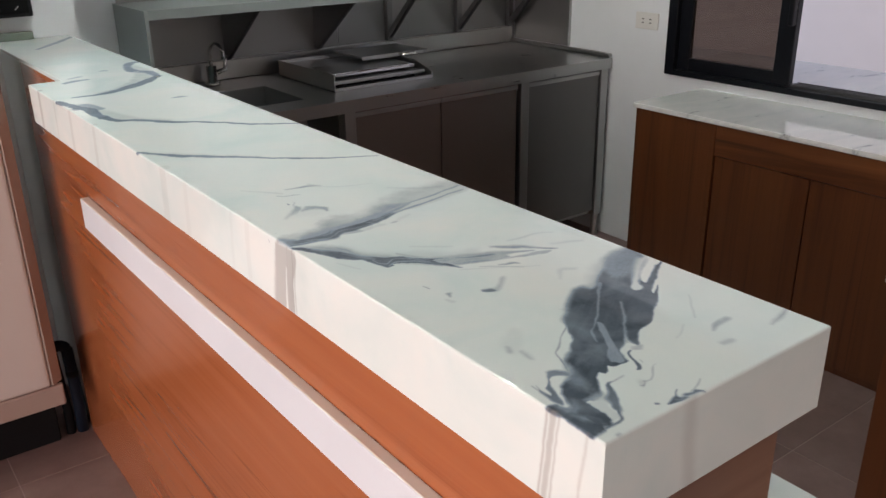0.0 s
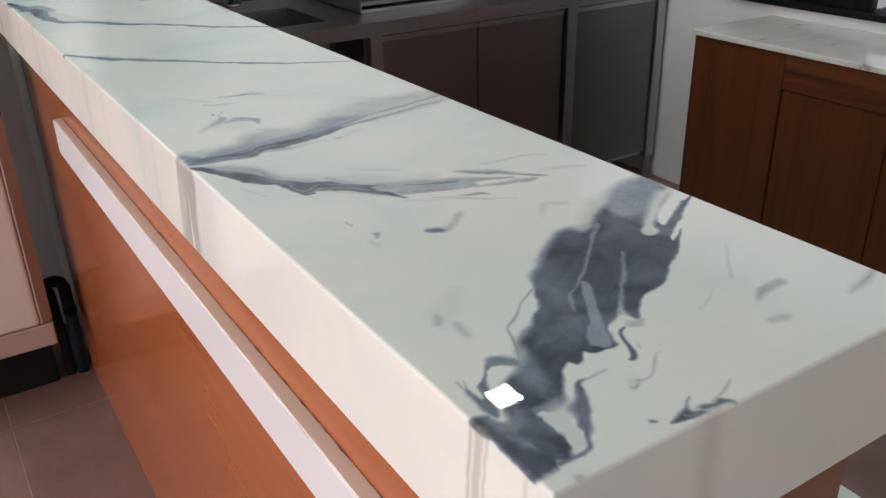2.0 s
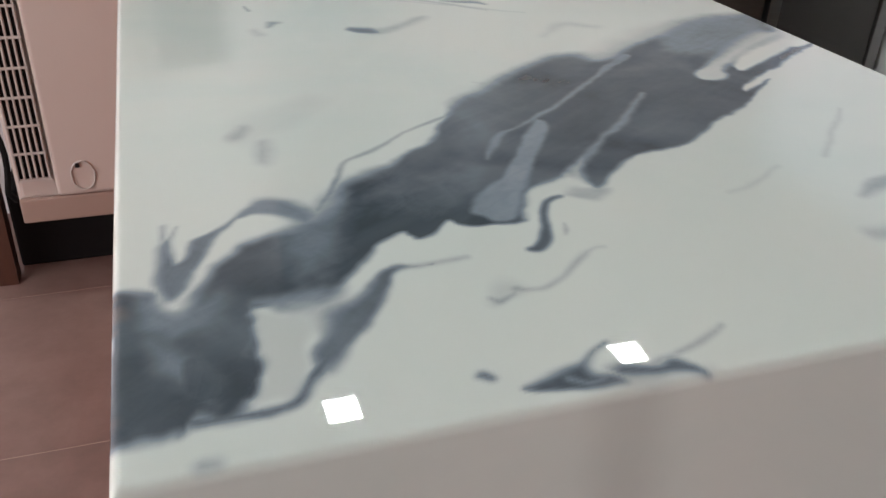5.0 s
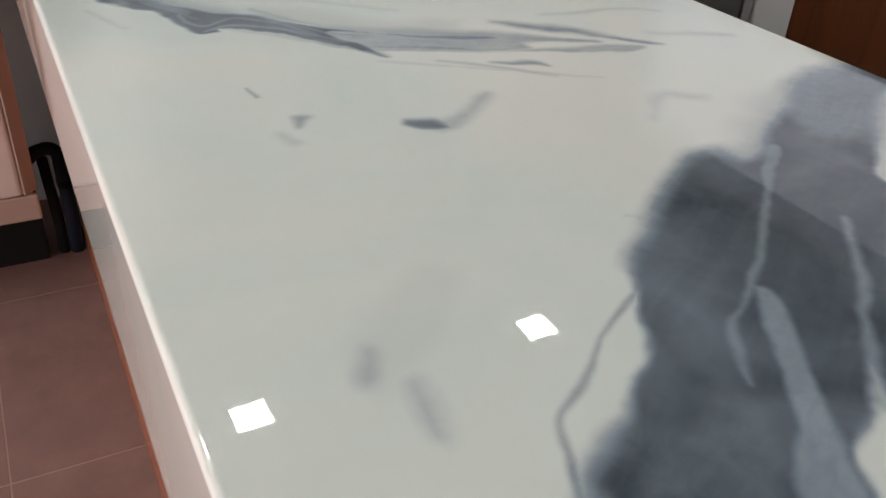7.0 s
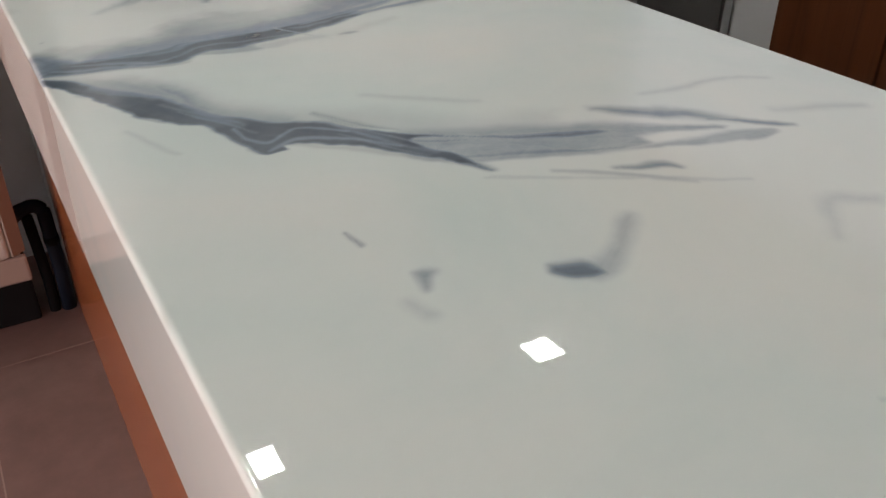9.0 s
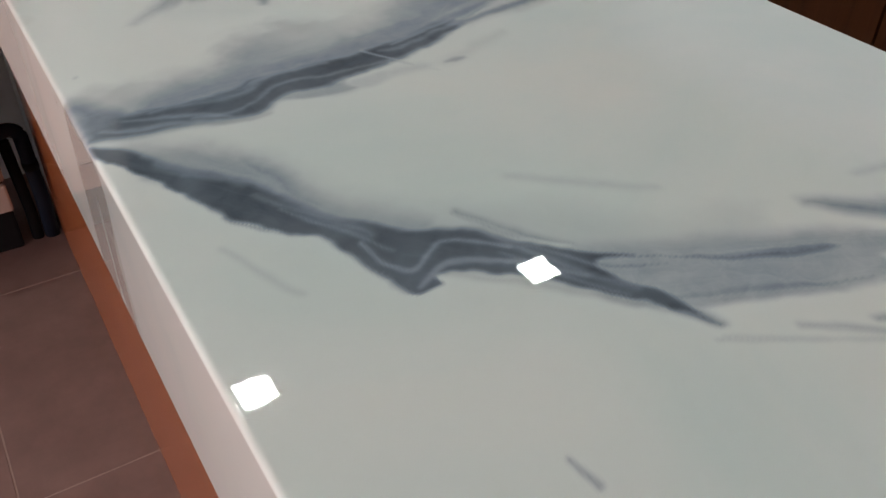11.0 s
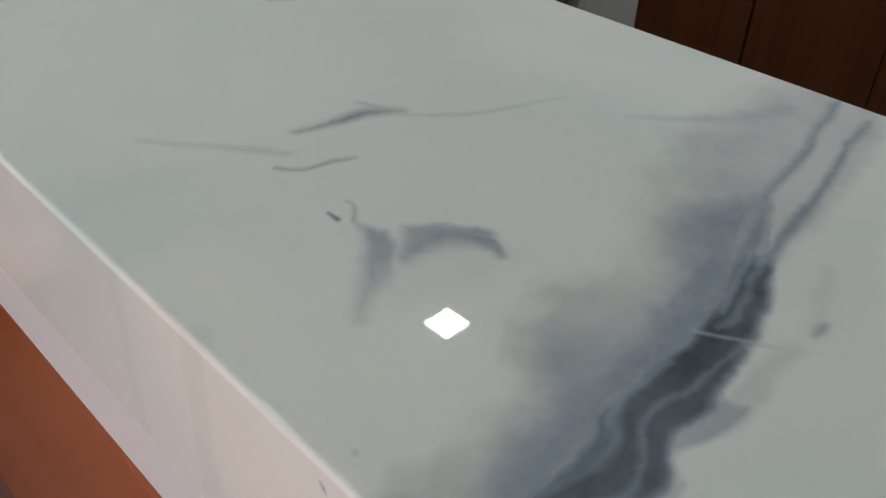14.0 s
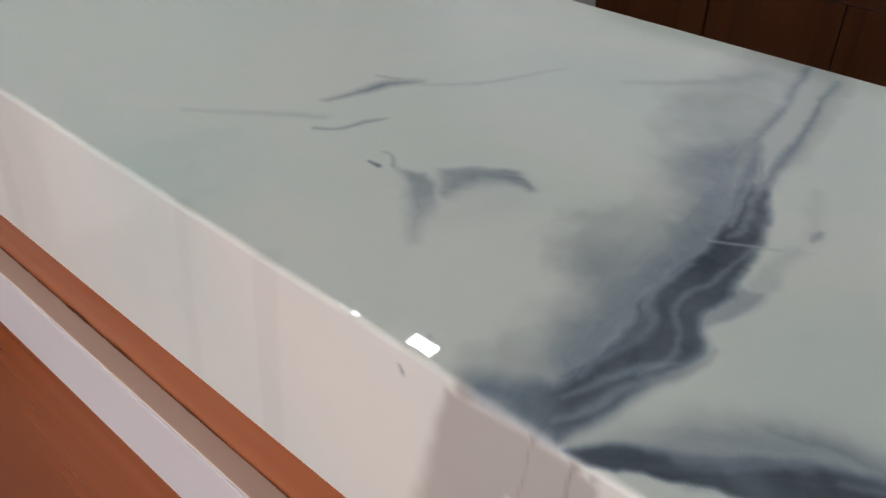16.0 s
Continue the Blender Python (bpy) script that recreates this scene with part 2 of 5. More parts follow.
def prism(outline, axis, lo, hi, bm=None):
    """An outline of (a, b) pushed out along an axis; (a, b) are the other two axes in order."""
    bm = bm or bmesh.new()
    put = {"x": lambda a, b, c: (c, a, b), "y": lambda a, b, c: (a, c, b), "z": lambda a, b, c: (a, b, c)}[axis]
    lower = [bm.verts.new(put(a, b, lo)) for a, b in outline]
    upper = [bm.verts.new(put(a, b, hi)) for a, b in outline]
    n = len(outline)
    for k in range(n):
        bm.faces.new((lower[k], lower[(k + 1) % n], upper[(k + 1) % n], upper[k]))
    bm.faces.new(lower[::-1]), bm.faces.new(upper)
    return bm


def structure(name, bm, mat, label, category):
    return tagged(part(name, bm, mat), label, category, kind="structure")
# counter veneer greyed to hold the light reflected off its end panel
M_WOOD_E = wood("reflection_muted_veneer", (0.27, 0.165, 0.12), (0.215, 0.125, 0.09), (0.13, 0.07, 0.05), "x", 0.3)
M_DARKWOOD = wood("dark_stained_wood", (0.085, 0.035, 0.022), (0.06, 0.024, 0.015), (0.03, 0.012, 0.008), "z", 0.4)
# dark tone stands in for shade below the wall shelves; basin uses it too
M_STEEL_D = steel("shade_dark_steel", (0.27, 0.275, 0.275), 0.42, "z")
# door steels darkened for shade, the left pair browned for its reflection
M_DOOR = steel("reflection_brown_steel", (0.225, 0.19, 0.172), 0.45, "z")
M_DOOR_G = steel("shade_grey_steel", (0.20, 0.195, 0.19), 0.45, "z")
M_SEAL = material("dark_sealant", (0.16, 0.07, 0.035), 0.6)
M_NAVY = material("navy_pipe_foam", (0.007, 0.012, 0.024), 0.6, 0.0, 0.25)
M_GREYPLASTIC = material("pale_grey_plastic", (0.46, 0.44, 0.43), 0.4)


def marble_loose():
    """The same resin on the cabinets, with a loose pattern of small grey dabs."""
    m = material("marbled_cabinet_top", (0.8, 0.8, 0.78), 0.5, 0.0, 0.0)
    a = node(m, "ShaderNodeTexNoise", Scale=5.0, Detail=6.0, Roughness=0.6, Distortion=1.2)
    link(m, coords(m, (1.0, 2.6, 1.0)), a.inputs["Vector"])
    link(m, ramp(m, a.outputs[0], [(0.27, (0.16, 0.18, 0.2)), (0.36, (0.74, 0.76, 0.74)), (0.6, (0.82, 0.82, 0.79))]), bsdf(m).inputs["Base Color"])
    bsdf(m).inputs["Coat Weight"].default_value = 1.0
    bsdf(m).inputs["Coat Roughness"].default_value = 0.02
    return m


M_MARBLE2 = marble_loose()
M_ZINC = plaster("satin_zinc_sheet", (0.34, 0.39, 0.385))
bsdf(M_ZINC).inputs["Metallic"].default_value = 0.35
bsdf(M_ZINC).inputs["Roughness"].default_value = 0.4
M_LAMP_DIM = M_LAMP.copy()
M_LAMP_DIM.name = "dim_lamp_diffuser"
bsdf(M_LAMP_DIM).inputs["Emission Strength"].default_value = 66.0
M_ACBODY = material("warm_white_plastic", (0.50, 0.45, 0.425), 0.35)
M_ACSKIRT = material("beige_brown_plastic", (0.33, 0.25, 0.22), 0.4)

# ---- the room ----
XW, YB = 2.50, 2.94   # window wall, back wall
structure("ceiling", box(-3.4, XW + 0.15, -3.4, YB + 0.15, CEIL, CEIL + 0.12), M_CEIL, "plain pale painted ceiling", "ceiling")
structure("wall_back", box(-3.4, XW + 0.15, YB, YB + 0.15, 0, CEIL), M_WALL, "white painted back wall behind the steel kitchen", "wall")
structure("wall_near", box(-3.4, XW + 0.15, -3.55, -3.4, 0, CEIL), M_WALL, "plain white painted wall", "wall")
WY0, WY1, WZ0, WZ1, WZ2 = 0.15, 1.966, 0.80, 1.95, 2.59
WY2 = 2.90         # unseen clear panes above, made wider for the bright reflection in the bar top
bm = box(XW, XW + 0.15, -3.4, WY0, 0, CEIL)
box(XW, XW + 0.15, WY2, YB, 0, CEIL, bm=bm)
box(XW, XW + 0.15, WY1, WY2, 0, WZ1, bm=bm)
box(XW, XW + 0.15, WY0, WY1, 0, WZ0, bm=bm)
box(XW, XW + 0.15, WY0, WY2, WZ2, CEIL, bm=bm)
structure("wall_window", bm, M_WALL, "white painted wall with a serving window", "wall")
# unseen wall, its opening assumed to go with the daylight fill
bm = box(-3.55, -3.4, -3.4, -2.2, 0, CEIL)
box(-3.55, -3.4, 1.4, YB, 0, CEIL, bm=bm)
box(-3.55, -3.4, -2.2, 1.4, 2.45, CEIL, bm=bm)
box(-3.55, -3.4, -2.2, 1.4, 0, 0.2, bm=bm)
structure("wall_shopfront", bm, M_WALL, "white wall with a wide shop-front opening", "wall")
structure("wall_stub", box(-3.4, 0.31, 2.405, YB, 0, CEIL), M_WALL, "white wall end beside the bar counter", "wall")
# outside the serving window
# this wall glows by itself so that it looks daylit
structure("backdrop", box(4.1, 4.25, -2.5, 4.5, -0.1, 2.5), M_PINK, "pale mauve wall outside the window, glowing in place of daylight", "backdrop")
structure("backdrop_sky", box(7.0, 7.1, -9.0, 12.0, -0.1, 9.0), M_SKYGLOW, "bright hazy lavender-white sky in the distance", "backdrop")
structure("yard_ground", box(XW + 0.15, 7.0, -9.0, 12.0, -0.1, 0.0), M_GROUT, "plain concrete ground outside the window", "ground")

# ---- poured veins: a painter for the resin top ----
W, L, NOTCH, END, APRON, RIM = 0.278, 1.645, 0.066, 2.40, 0.08, 0.002


def lattice_noise(x, y, cell, seed):
    """Smooth value noise from -1 to 1 on a lattice of that cell size."""
    rng = np.random.RandomState(seed)
    table = rng.uniform(-1, 1, (64, 64))
    gx, gy = x / cell + 17.3, y / cell + 9.1
    ix, iy = np.floor(gx).astype(int), np.floor(gy).astype(int)
    fx, fy = gx - ix, gy - iy
    fx, fy = fx * fx * (3 - 2 * fx), fy * fy * (3 - 2 * fy)
    a, b = table[ix % 64, iy % 64], table[(ix + 1) % 64, iy % 64]
    c, d = table[ix % 64, (iy + 1) % 64], table[(ix + 1) % 64, (iy + 1) % 64]
    return (a * (1 - fx) + b * fx) * (1 - fy) + (c * (1 - fx) + d * fx) * fy


def smooth_line(nodes, steps=7):
    """A Catmull-Rom line through nodes of x, y, half width."""
    p = np.array([nodes[0], *nodes, nodes[-1]], float)
    out = []
    for i in range(1, len(p) - 2):
        for k in range(steps):
            t = k / steps
            a, b, c, d = p[i - 1], p[i], p[i + 1], p[i + 2]
            out.append(0.5 * (2 * b + (c - a) * t + (2 * a - 5 * b + 4 * c - d) * t * t + (3 * b - a - 3 * c + d) * t ** 3))
    out.append(p[-2])
    q = np.array(out)
    q[:, 2] = np.maximum(q[:, 2], 0.15)
    return q


class Canvas:
    """Unrolled millimetres of a resin slab: x across, y along; below zero lies the apron."""

    def __init__(self, x, y):
        self.x, self.y = x, y
        n = len(x)
        self.vein, self.wash, self.warm_streak, self.flow = np.zeros(n), np.zeros(n), np.zeros(n), np.zeros((n, 3))
        self.wx = 1.5 * lattice_noise(x, y, 19, 3) + 0.8 * lattice_noise(x, y, 7, 4) + 0.4 * lattice_noise(x, y, 3, 5)
        self.wy = 1.5 * lattice_noise(x, y, 19, 6) + 0.8 * lattice_noise(x, y, 7, 7) + 0.4 * lattice_noise(x, y, 3, 8)

    def cover(self, left, right, wobble, nodes):
        q = smooth_line(nodes)
        reach = q[:, 2].max() + max(left, right) + 5 * wobble
        near = np.where((self.x > q[:, 0].min() - reach) & (self.x < q[:, 0].max() + reach)
                        & (self.y > q[:, 1].min() - reach) & (self.y < q[:, 1].max() + reach))[0]
        if not len(near):
            return None
        px, py = self.x[near] + wobble * self.wx[near], self.y[near] + wobble * self.wy[near]
        best = np.full(len(near), 1e9)
        alpha, along, across = np.zeros(len(near)), np.zeros(len(near)), np.zeros(len(near))
        run = 0.0
        for a, b in zip(q, q[1:]):
            dx, dy = b[0] - a[0], b[1] - a[1]
            size = math.hypot(dx, dy) + 1e-6
            t = np.clip(((px - a[0]) * dx + (py - a[1]) * dy) / size ** 2, 0, 1)
            ox, oy = px - a[0] - t * dx, py - a[1] - t * dy
            dist = np.hypot(ox, oy)
            half = a[2] + t * (b[2] - a[2])
            side = np.where(dx * oy - dy * ox > 0, left, right)
            score = dist - half
            hit = score < best
            best[hit] = score[hit]
            cov = np.clip(0.5 - score / side, 0, 1)
            alpha[hit] = (cov * cov * (3 - 2 * cov))[hit]
            along[hit] = (run + t * size)[hit]
            across[hit] = (np.sign(dx * oy - dy * ox) * dist)[hit]
            run += size
        return near, alpha, along, across

    def inside(self, wobble, nodes):
        """Cover of a closed pool; each corner of its outline carries its own softness."""
        q = smooth_line([*nodes, nodes[0]], 4)
        reach = q[:, 2].max() + 10 * wobble
        near = np.where((self.x > q[:, 0].min() - reach) & (self.x < q[:, 0].max() + reach)
                        & (self.y > q[:, 1].min() - reach) & (self.y < q[:, 1].max() + reach))[0]
        if not len(near):
            return None
        px, py = self.x[near] + wobble * self.wx[near], self.y[near] + wobble * self.wy[near]
        c = q[:, :2] - q[:, :2].mean(0)
        axis = np.linalg.svd(c, full_matrices=False)[2][0]
        along, across = px * axis[0] + py * axis[1], py * axis[0] - px * axis[1]
        # flame-like wisps drawn out along the pour
        wisp = wobble * (3.0 * lattice_noise(across, along / 5, 5.5, 11) + 0.9 * lattice_noise(across, along / 6, 2.4, 12))
        wisp *= np.clip(self.x[near] / 25, 0, 1)
        px, py = px + axis[0] * wisp, py + axis[1] * wisp
        best, soft, odd = np.full(len(near), 1e9), np.ones(len(near)), np.zeros(len(near), bool)
        for a, b in zip(q, q[1:]):
            dx, dy = b[0] - a[0], b[1] - a[1]
            t = np.clip(((px - a[0]) * dx + (py - a[1]) * dy) / (dx * dx + dy * dy + 1e-9), 0, 1)
            dist = np.hypot(px - a[0] - t * dx, py - a[1] - t * dy)
            hit = dist < best
            best[hit] = dist[hit]
            soft[hit] = (a[2] + t * (b[2] - a[2]))[hit]
            cross = (a[1] > py) != (b[1] > py)
            odd ^= cross & (px < a[0] + (py - a[1]) * dx / (dy if abs(dy) > 1e-9 else 1e-9))
        cov = np.clip(0.5 + np.where(odd, best, -best) / soft, 0, 1)
        return near, cov * cov * (3 - 2 * cov), along, across

    def paint(self, mode, dark, left, right, wobble, nodes):
        got = self.inside(wobble, nodes) if left is None else self.cover(left, right, wobble, nodes)
        if got is None:
            return
        near, alpha, along, across = got
        if mode == "vein":
            old = self.vein[near]
            more = alpha * dark
            take = more > old if left is None else (more > old) & (old < 0.08)
            self.vein[near] = np.maximum(old, more)
            f = self.flow[near]
            f[take, 0], f[take, 1], f[take, 2] = along[take] / 1000, across[take] / 1000, nodes[0][0] + nodes[0][1]
            self.flow[near] = f
        elif mode == "warm_streak":
            self.warm_streak[near] = np.maximum(self.warm_streak[near], alpha * dark)
        elif mode == "clean":
            self.warm_streak[near] *= 1 - dark * alpha
        elif mode == "rinse":
            self.vein[near] *= 1 - dark * alpha
            self.wash[near] = np.maximum(self.wash[near], alpha * max(0.0, 0.75 - dark))
        else:
            self.wash[near] = np.maximum(self.wash[near], alpha * dark * (0.75 + 0.25 * self.wx[near] / 2.7))


POURS = []


def vein(dark, left, right, wobble, nodes):
    POURS.append(("vein", dark, left, right, wobble, nodes))


def pool(mode, dark, wobble, nodes):
    POURS.append((mode, dark, None, None, wobble, nodes))


def rinse(dark, left, right, wobble, nodes):
    POURS.append(("rinse", dark, left, right, wobble, nodes))


def haze(dark, left, right, wobble, nodes):
    POURS.append(("haze", dark, left, right, wobble, nodes))


pool("haze", 0.55, 2.5, [(86, 517, 16.3), (104, 511, 23.2), (129, 497, 23.2), (135, 483, 9.3), (107, 471, 5.8), (75, 473, 5.8), (50, 470, 5.8), (33, 469, 7.0), (20, 470, 7.0), (2, 484, 11.6), (8, 490, 13.9), (24, 487, 16.3), (39, 485, 16.3), (60, 499, 13.9)])
pool("vein", 0.28, 2, [(71, 502, 23.2), (89, 491, 23.2), (114, 482, 16.3), (103, 472, 5.8), (71, 474, 5.8), (40, 469, 5.8), (19, 474, 9.3), (33, 481, 18.6)])
pool("haze", 0.5, 2.5, [(152, 522, 23.2), (174, 512, 18.6), (193, 500, 7.0), (230, 514, 7.0), (277, 521, 7.0), (283, 532, 13.9), (238, 541, 23.2), (192, 542, 27.9)])
pool("vein", 0.55, 1.5, [(161, 505, 18.6), (186, 499, 9.3), (186, 495, 3.5), (158, 482, 3.5), (144, 482, 7.0), (147, 495, 16.3)])
pool("haze", 0.60, 2.5, [(2, 483, 11.6), (11, 489, 16.3), (24, 485, 20.9), (40, 489, 20.9), (54, 495, 23.2), (66, 505, 25.5), (82, 509, 27.9), (91, 502, 27.9), (109, 502, 30.2), (138, 514, 32.5), (167, 526, 32.5), (205, 536, 32.5), (248, 542, 27.9), (283, 541, 18.6), (284, 516, 5.8), (238, 506, 4.6), (186, 495, 4.6), (142, 478, 5.8), (109, 469, 7.0), (86, 468, 7.0), (63, 468, 7.0), (34, 464, 7.0), (12, 470, 7.0)])
pool("vein", 0.45, 2, [(15, 470, 13.9), (29, 479, 18.6), (45, 482, 20.9), (59, 488, 20.9), (73, 488, 18.6), (88, 484, 16.3), (108, 486, 20.9), (131, 500, 23.2), (157, 510, 20.9), (178, 501, 11.6), (139, 480, 5.8), (104, 471, 4.6), (79, 473, 4.6), (52, 469, 4.6), (35, 466, 5.8)])
edge_a = [(1, 458, 6.2), (1, 472, 7.5), (2, 485, 13.0), (10, 481, 13.0), (17, 472, 8.9), (27, 469, 7.5), (25, 470, 7.5), (32, 469, 7.5), (41, 469, 7.5), (48, 470, 8.9), (55, 472, 10.3), (62, 474, 11.6), (71, 475, 11.6), (83, 475, 8.9), (93, 475, 6.2), (104, 474, 6.2), (113, 476, 7.5), (123, 478, 8.9), (139, 485, 10.3), (152, 491, 11.6), (161, 496, 13.0), (174, 498, 11.6), (187, 499, 7.5), (205, 502, 6.2), (228, 506, 6.2), (251, 511, 6.2), (271, 516, 6.2), (277, 513, 4.9), (247, 507, 4.9), (226, 502, 4.9)]
edge_b = [(198, 498, 4.9), (184, 495, 4.9), (170, 488, 6.2), (152, 482, 4.9), (162, 482, 4.2), (178, 485, 4.2), (202, 488, 4.2), (231, 493, 4.2), (264, 500, 4.9), (269, 498, 4.9), (236, 491, 4.9), (205, 485, 4.9), (182, 481, 4.9), (162, 478, 4.9), (150, 476, 4.9), (133, 468, 4.9), (122, 464, 4.9), (113, 462, 4.9), (107, 461, 4.9), (98, 460, 4.9), (90, 459, 4.9), (84, 457, 6.2), (78, 456, 6.2), (70, 456, 6.2), (63, 455, 6.2), (58, 452, 6.2), (52, 451, 6.2), (45, 451, 6.2), (38, 451, 6.2), (29, 452, 6.2)]
edge_c = [(19, 453, 6.2), (10, 456, 6.2)]
pool("vein", 0.84, 0.9, edge_a + edge_b + edge_c)
pool("vein", 0.34, 0.7, [(89, 458, 4), (89, 454, 4), (91, 450, 3), (83, 449, 3), (75, 450, 3), (67, 453, 3), (61, 454, 4), (56, 452, 4), (46, 450, 4), (75, 459, 6)])
pool("vein", 0.16, 0.8, [(80, 455, 6), (90, 457, 6), (100, 457, 6), (109, 457, 7), (121, 455, 9), (121, 451, 8), (110, 452, 6), (102, 450, 5), (92, 449, 4), (81, 448, 4), (74, 451, 5)])
vein(0.93, 9, 8, 0.8, [(16, 470, 1.2), (27, 467, 2.2), (36, 464, 2.4), (45, 461, 2.6), (53, 463, 3), (61, 465, 3), (70, 464, 3), (80, 463, 2.6), (91, 463, 1.2)])
vein(0.92, 8, 8, 0.8, [(20, 471, 0.7), (33, 467, 1.4), (43, 467, 0.7), (52, 469, 1.8), (61, 472, 1.8), (72, 473, 1.4), (85, 474, 1.1), (98, 473, 0.7)])
rinse(0.3, 4, 3, 0.9, [(6, 463, 0.7), (16, 459, 1.8), (28, 456, 1.8), (39, 452, 1.8), (47, 449, 1.4), (57, 449, 0.7)])
rinse(0.3, 3, 3, 0.9, [(14, 467, 0.5), (25, 463, 1.1), (36, 458, 1.4), (44, 454, 0.7)])
rinse(0.22, 2.2, 2.2, 0.9, [(111, 463, 0.7), (99, 464, 0.5), (87, 464, 0.7), (74, 465, 1.1), (64, 464, 1.1), (57, 460, 0.7), (49, 457, 0.7), (41, 456, 0.7), (33, 457, 0.5)])
rinse(0.2, 2.6, 2.6, 1.2, [(90, 473, 0.7), (79, 473, 1.4), (67, 472, 1.4), (56, 467, 1.4), (45, 465, 1.1), (34, 466, 0.7), (24, 467, 0.7)])
rinse(0.22, 2.6, 2.6, 1, [(160, 483, 1.1), (146, 479, 1.4), (131, 474, 1.4), (118, 470, 1.4), (112, 471, 0.7)])
rinse(0.25, 1.6, 1.6, 0.5, [(150, 484, 0.7), (133, 479, 1.4), (118, 474, 0.7)])
rinse(0.5, 1.4, 1.4, 0.2, [(105, 475, 0.7), (109, 468, 0.5), (113, 462, 0.5), (116, 457, 0)])
vein(0.4, 1.2, 1.2, 0.2, [(104, 474, 0.5), (107, 468, 0.5), (110, 463, 0.5)])
vein(0.16, 1.4, 1.4, 0.3, [(112, 462, 0.7), (117, 454, 0.5), (122, 447, 0)])
pool("rinse", 0.42, 1.2, [(147, 493, 12), (147, 485, 10), (155, 475, 8), (243, 486, 8), (298, 506, 10), (287, 523, 10), (201, 506, 12)])
pool("rinse", 0.3, 1.2, [(0, 485, 10), (13, 483, 12), (13, 472, 12), (4, 461, 10), (0, 466, 8)])
rinse(0.3, 3, 3, 0.8, [(183, 496, 1.1), (169, 494, 1.8), (153, 490, 1.4)])
haze(0.3, 9, 9, 1, [(127, 452, 1.4), (145, 457, 2.5), (161, 462, 1.4)])
vein(0.3, 3, 3, 0.5, [(128, 452, 0.7), (132, 452, 1.4), (135, 452, 0.7)])
pool("haze", 0.5, 2, [(2, 455, 8), (18, 448, 14), (35, 436, 16), (44, 424, 18), (52, 403, 18), (65, 384, 18), (78, 369, 16), (89, 357, 14), (79, 354, 10), (58, 366, 10), (36, 397, 10), (17, 429, 10)])
pool("vein", 0.3, 1.6, [(13, 445, 10), (34, 432, 12), (41, 421, 12), (48, 402, 12), (58, 384, 12), (71, 370, 9), (59, 367, 8), (40, 390, 8), (21, 421, 8)])
edge_a = [(1, 457, 3), (5, 453, 3), (14, 444, 5), (22, 431, 7), (30, 422, 8), (37, 413, 8), (44, 399, 7), (51, 385, 6), (60, 375, 5), (67, 368, 4), (75, 364, 4), (82, 360, 4), (86, 353, 4), (94, 343, 3.5), (104, 336, 3), (110, 332, 3), (101, 333, 4), (100, 325, 4), (105, 318, 3), (109, 311, 3), (111, 304, 2.5), (101, 313, 2.5), (94, 321, 2.5), (86, 329, 3), (78, 336, 3), (70, 343, 3), (63, 347, 2.5), (58, 346, 2.5), (54, 345, 2.5), (52, 348, 2.5)]
edge_b = [(50, 353, 2.5), (48, 365, 3), (45, 372, 3), (42, 380, 3), (37, 385, 3), (28, 395, 3), (24, 401, 3), (17, 414, 2.5), (13, 426, 2.5), (8, 437, 2.5), (2, 446, 2.5)]
pool("vein", 0.86, 1.1, edge_a + edge_b)
pool("vein", 0.34, 0.8, [(98, 342, 9), (120, 331, 9), (143, 321, 9), (165, 310, 9), (176, 303, 7), (193, 292, 4), (197, 287, 4), (180, 293, 4), (169, 293, 5), (168, 288, 5), (157, 289, 4), (138, 295, 3), (118, 303, 3), (97, 314, 3), (91, 327, 4)])
pool("vein", 0.3, 0.8, [(155, 290, 4), (175, 287, 5), (194, 284, 5), (207, 280, 4), (212, 276, 3), (204, 272, 3), (190, 277, 3), (172, 283, 3)])
vein(0.6, 9, 4, 0.7, [(105, 333, 1.1), (120, 323, 1.1), (136, 314, 2.2), (153, 307, 2.7), (161, 304, 1.1)])
vein(0.5, 7, 4, 0.7, [(90, 344, 2.1), (98, 333, 2.1), (108, 326, 1.6), (118, 322, 0.7)])
vein(0.46, 7, 4, 0.7, [(102, 315, 1.6), (117, 309, 2.7), (135, 301, 2.7), (152, 293, 1.6), (164, 289, 0.7)])
vein(0.46, 9, 7, 0.8, [(169, 323, 1.1), (182, 312, 3.8), (193, 305, 4.2), (200, 297, 2.6), (206, 290, 1.8)])
vein(0.52, 5, 4, 0.6, [(199, 295, 1.1), (208, 288, 1.6), (215, 280, 1.8), (220, 276, 0.7)])
vein(0.42, 4, 4, 0.6, [(178, 299, 1.1), (187, 294, 1.6), (197, 287, 1.1)])
vein(0.46, 5, 4, 0.6, [(145, 280, 0.7), (152, 277, 1.8), (159, 275, 2.1), (163, 271, 1)])
vein(0.3, 4, 4, 0.6, [(127, 288, 0.5), (135, 282, 1.1), (144, 275, 1.1), (152, 267, 1.1), (160, 261, 0.5)])
vein(0.16, 2.5, 2.5, 0.6, [(106, 295, 0.5), (117, 288, 0.5), (128, 281, 0.5)])
vein(0.78, 7, 5, 0.8, [(100, 320, 1.6), (105, 311, 1.6), (109, 305, 1.4), (111, 300, 0.5)])
vein(0.36, 4, 3, 0.8, [(79, 370, 0), (83, 363, 0.7), (87, 355, 0.7), (92, 346, 0.5)])
vein(0.9, 5, 4, 1, [(16, 425, 1), (30, 407, 1.4), (40, 392, 1.6), (50, 379, 1.1), (60, 369, 1.4)])
vein(0.88, 4, 3, 0.9, [(62, 367, 0.7), (73, 363, 1.1), (82, 355, 1.1), (91, 344, 0.5)])
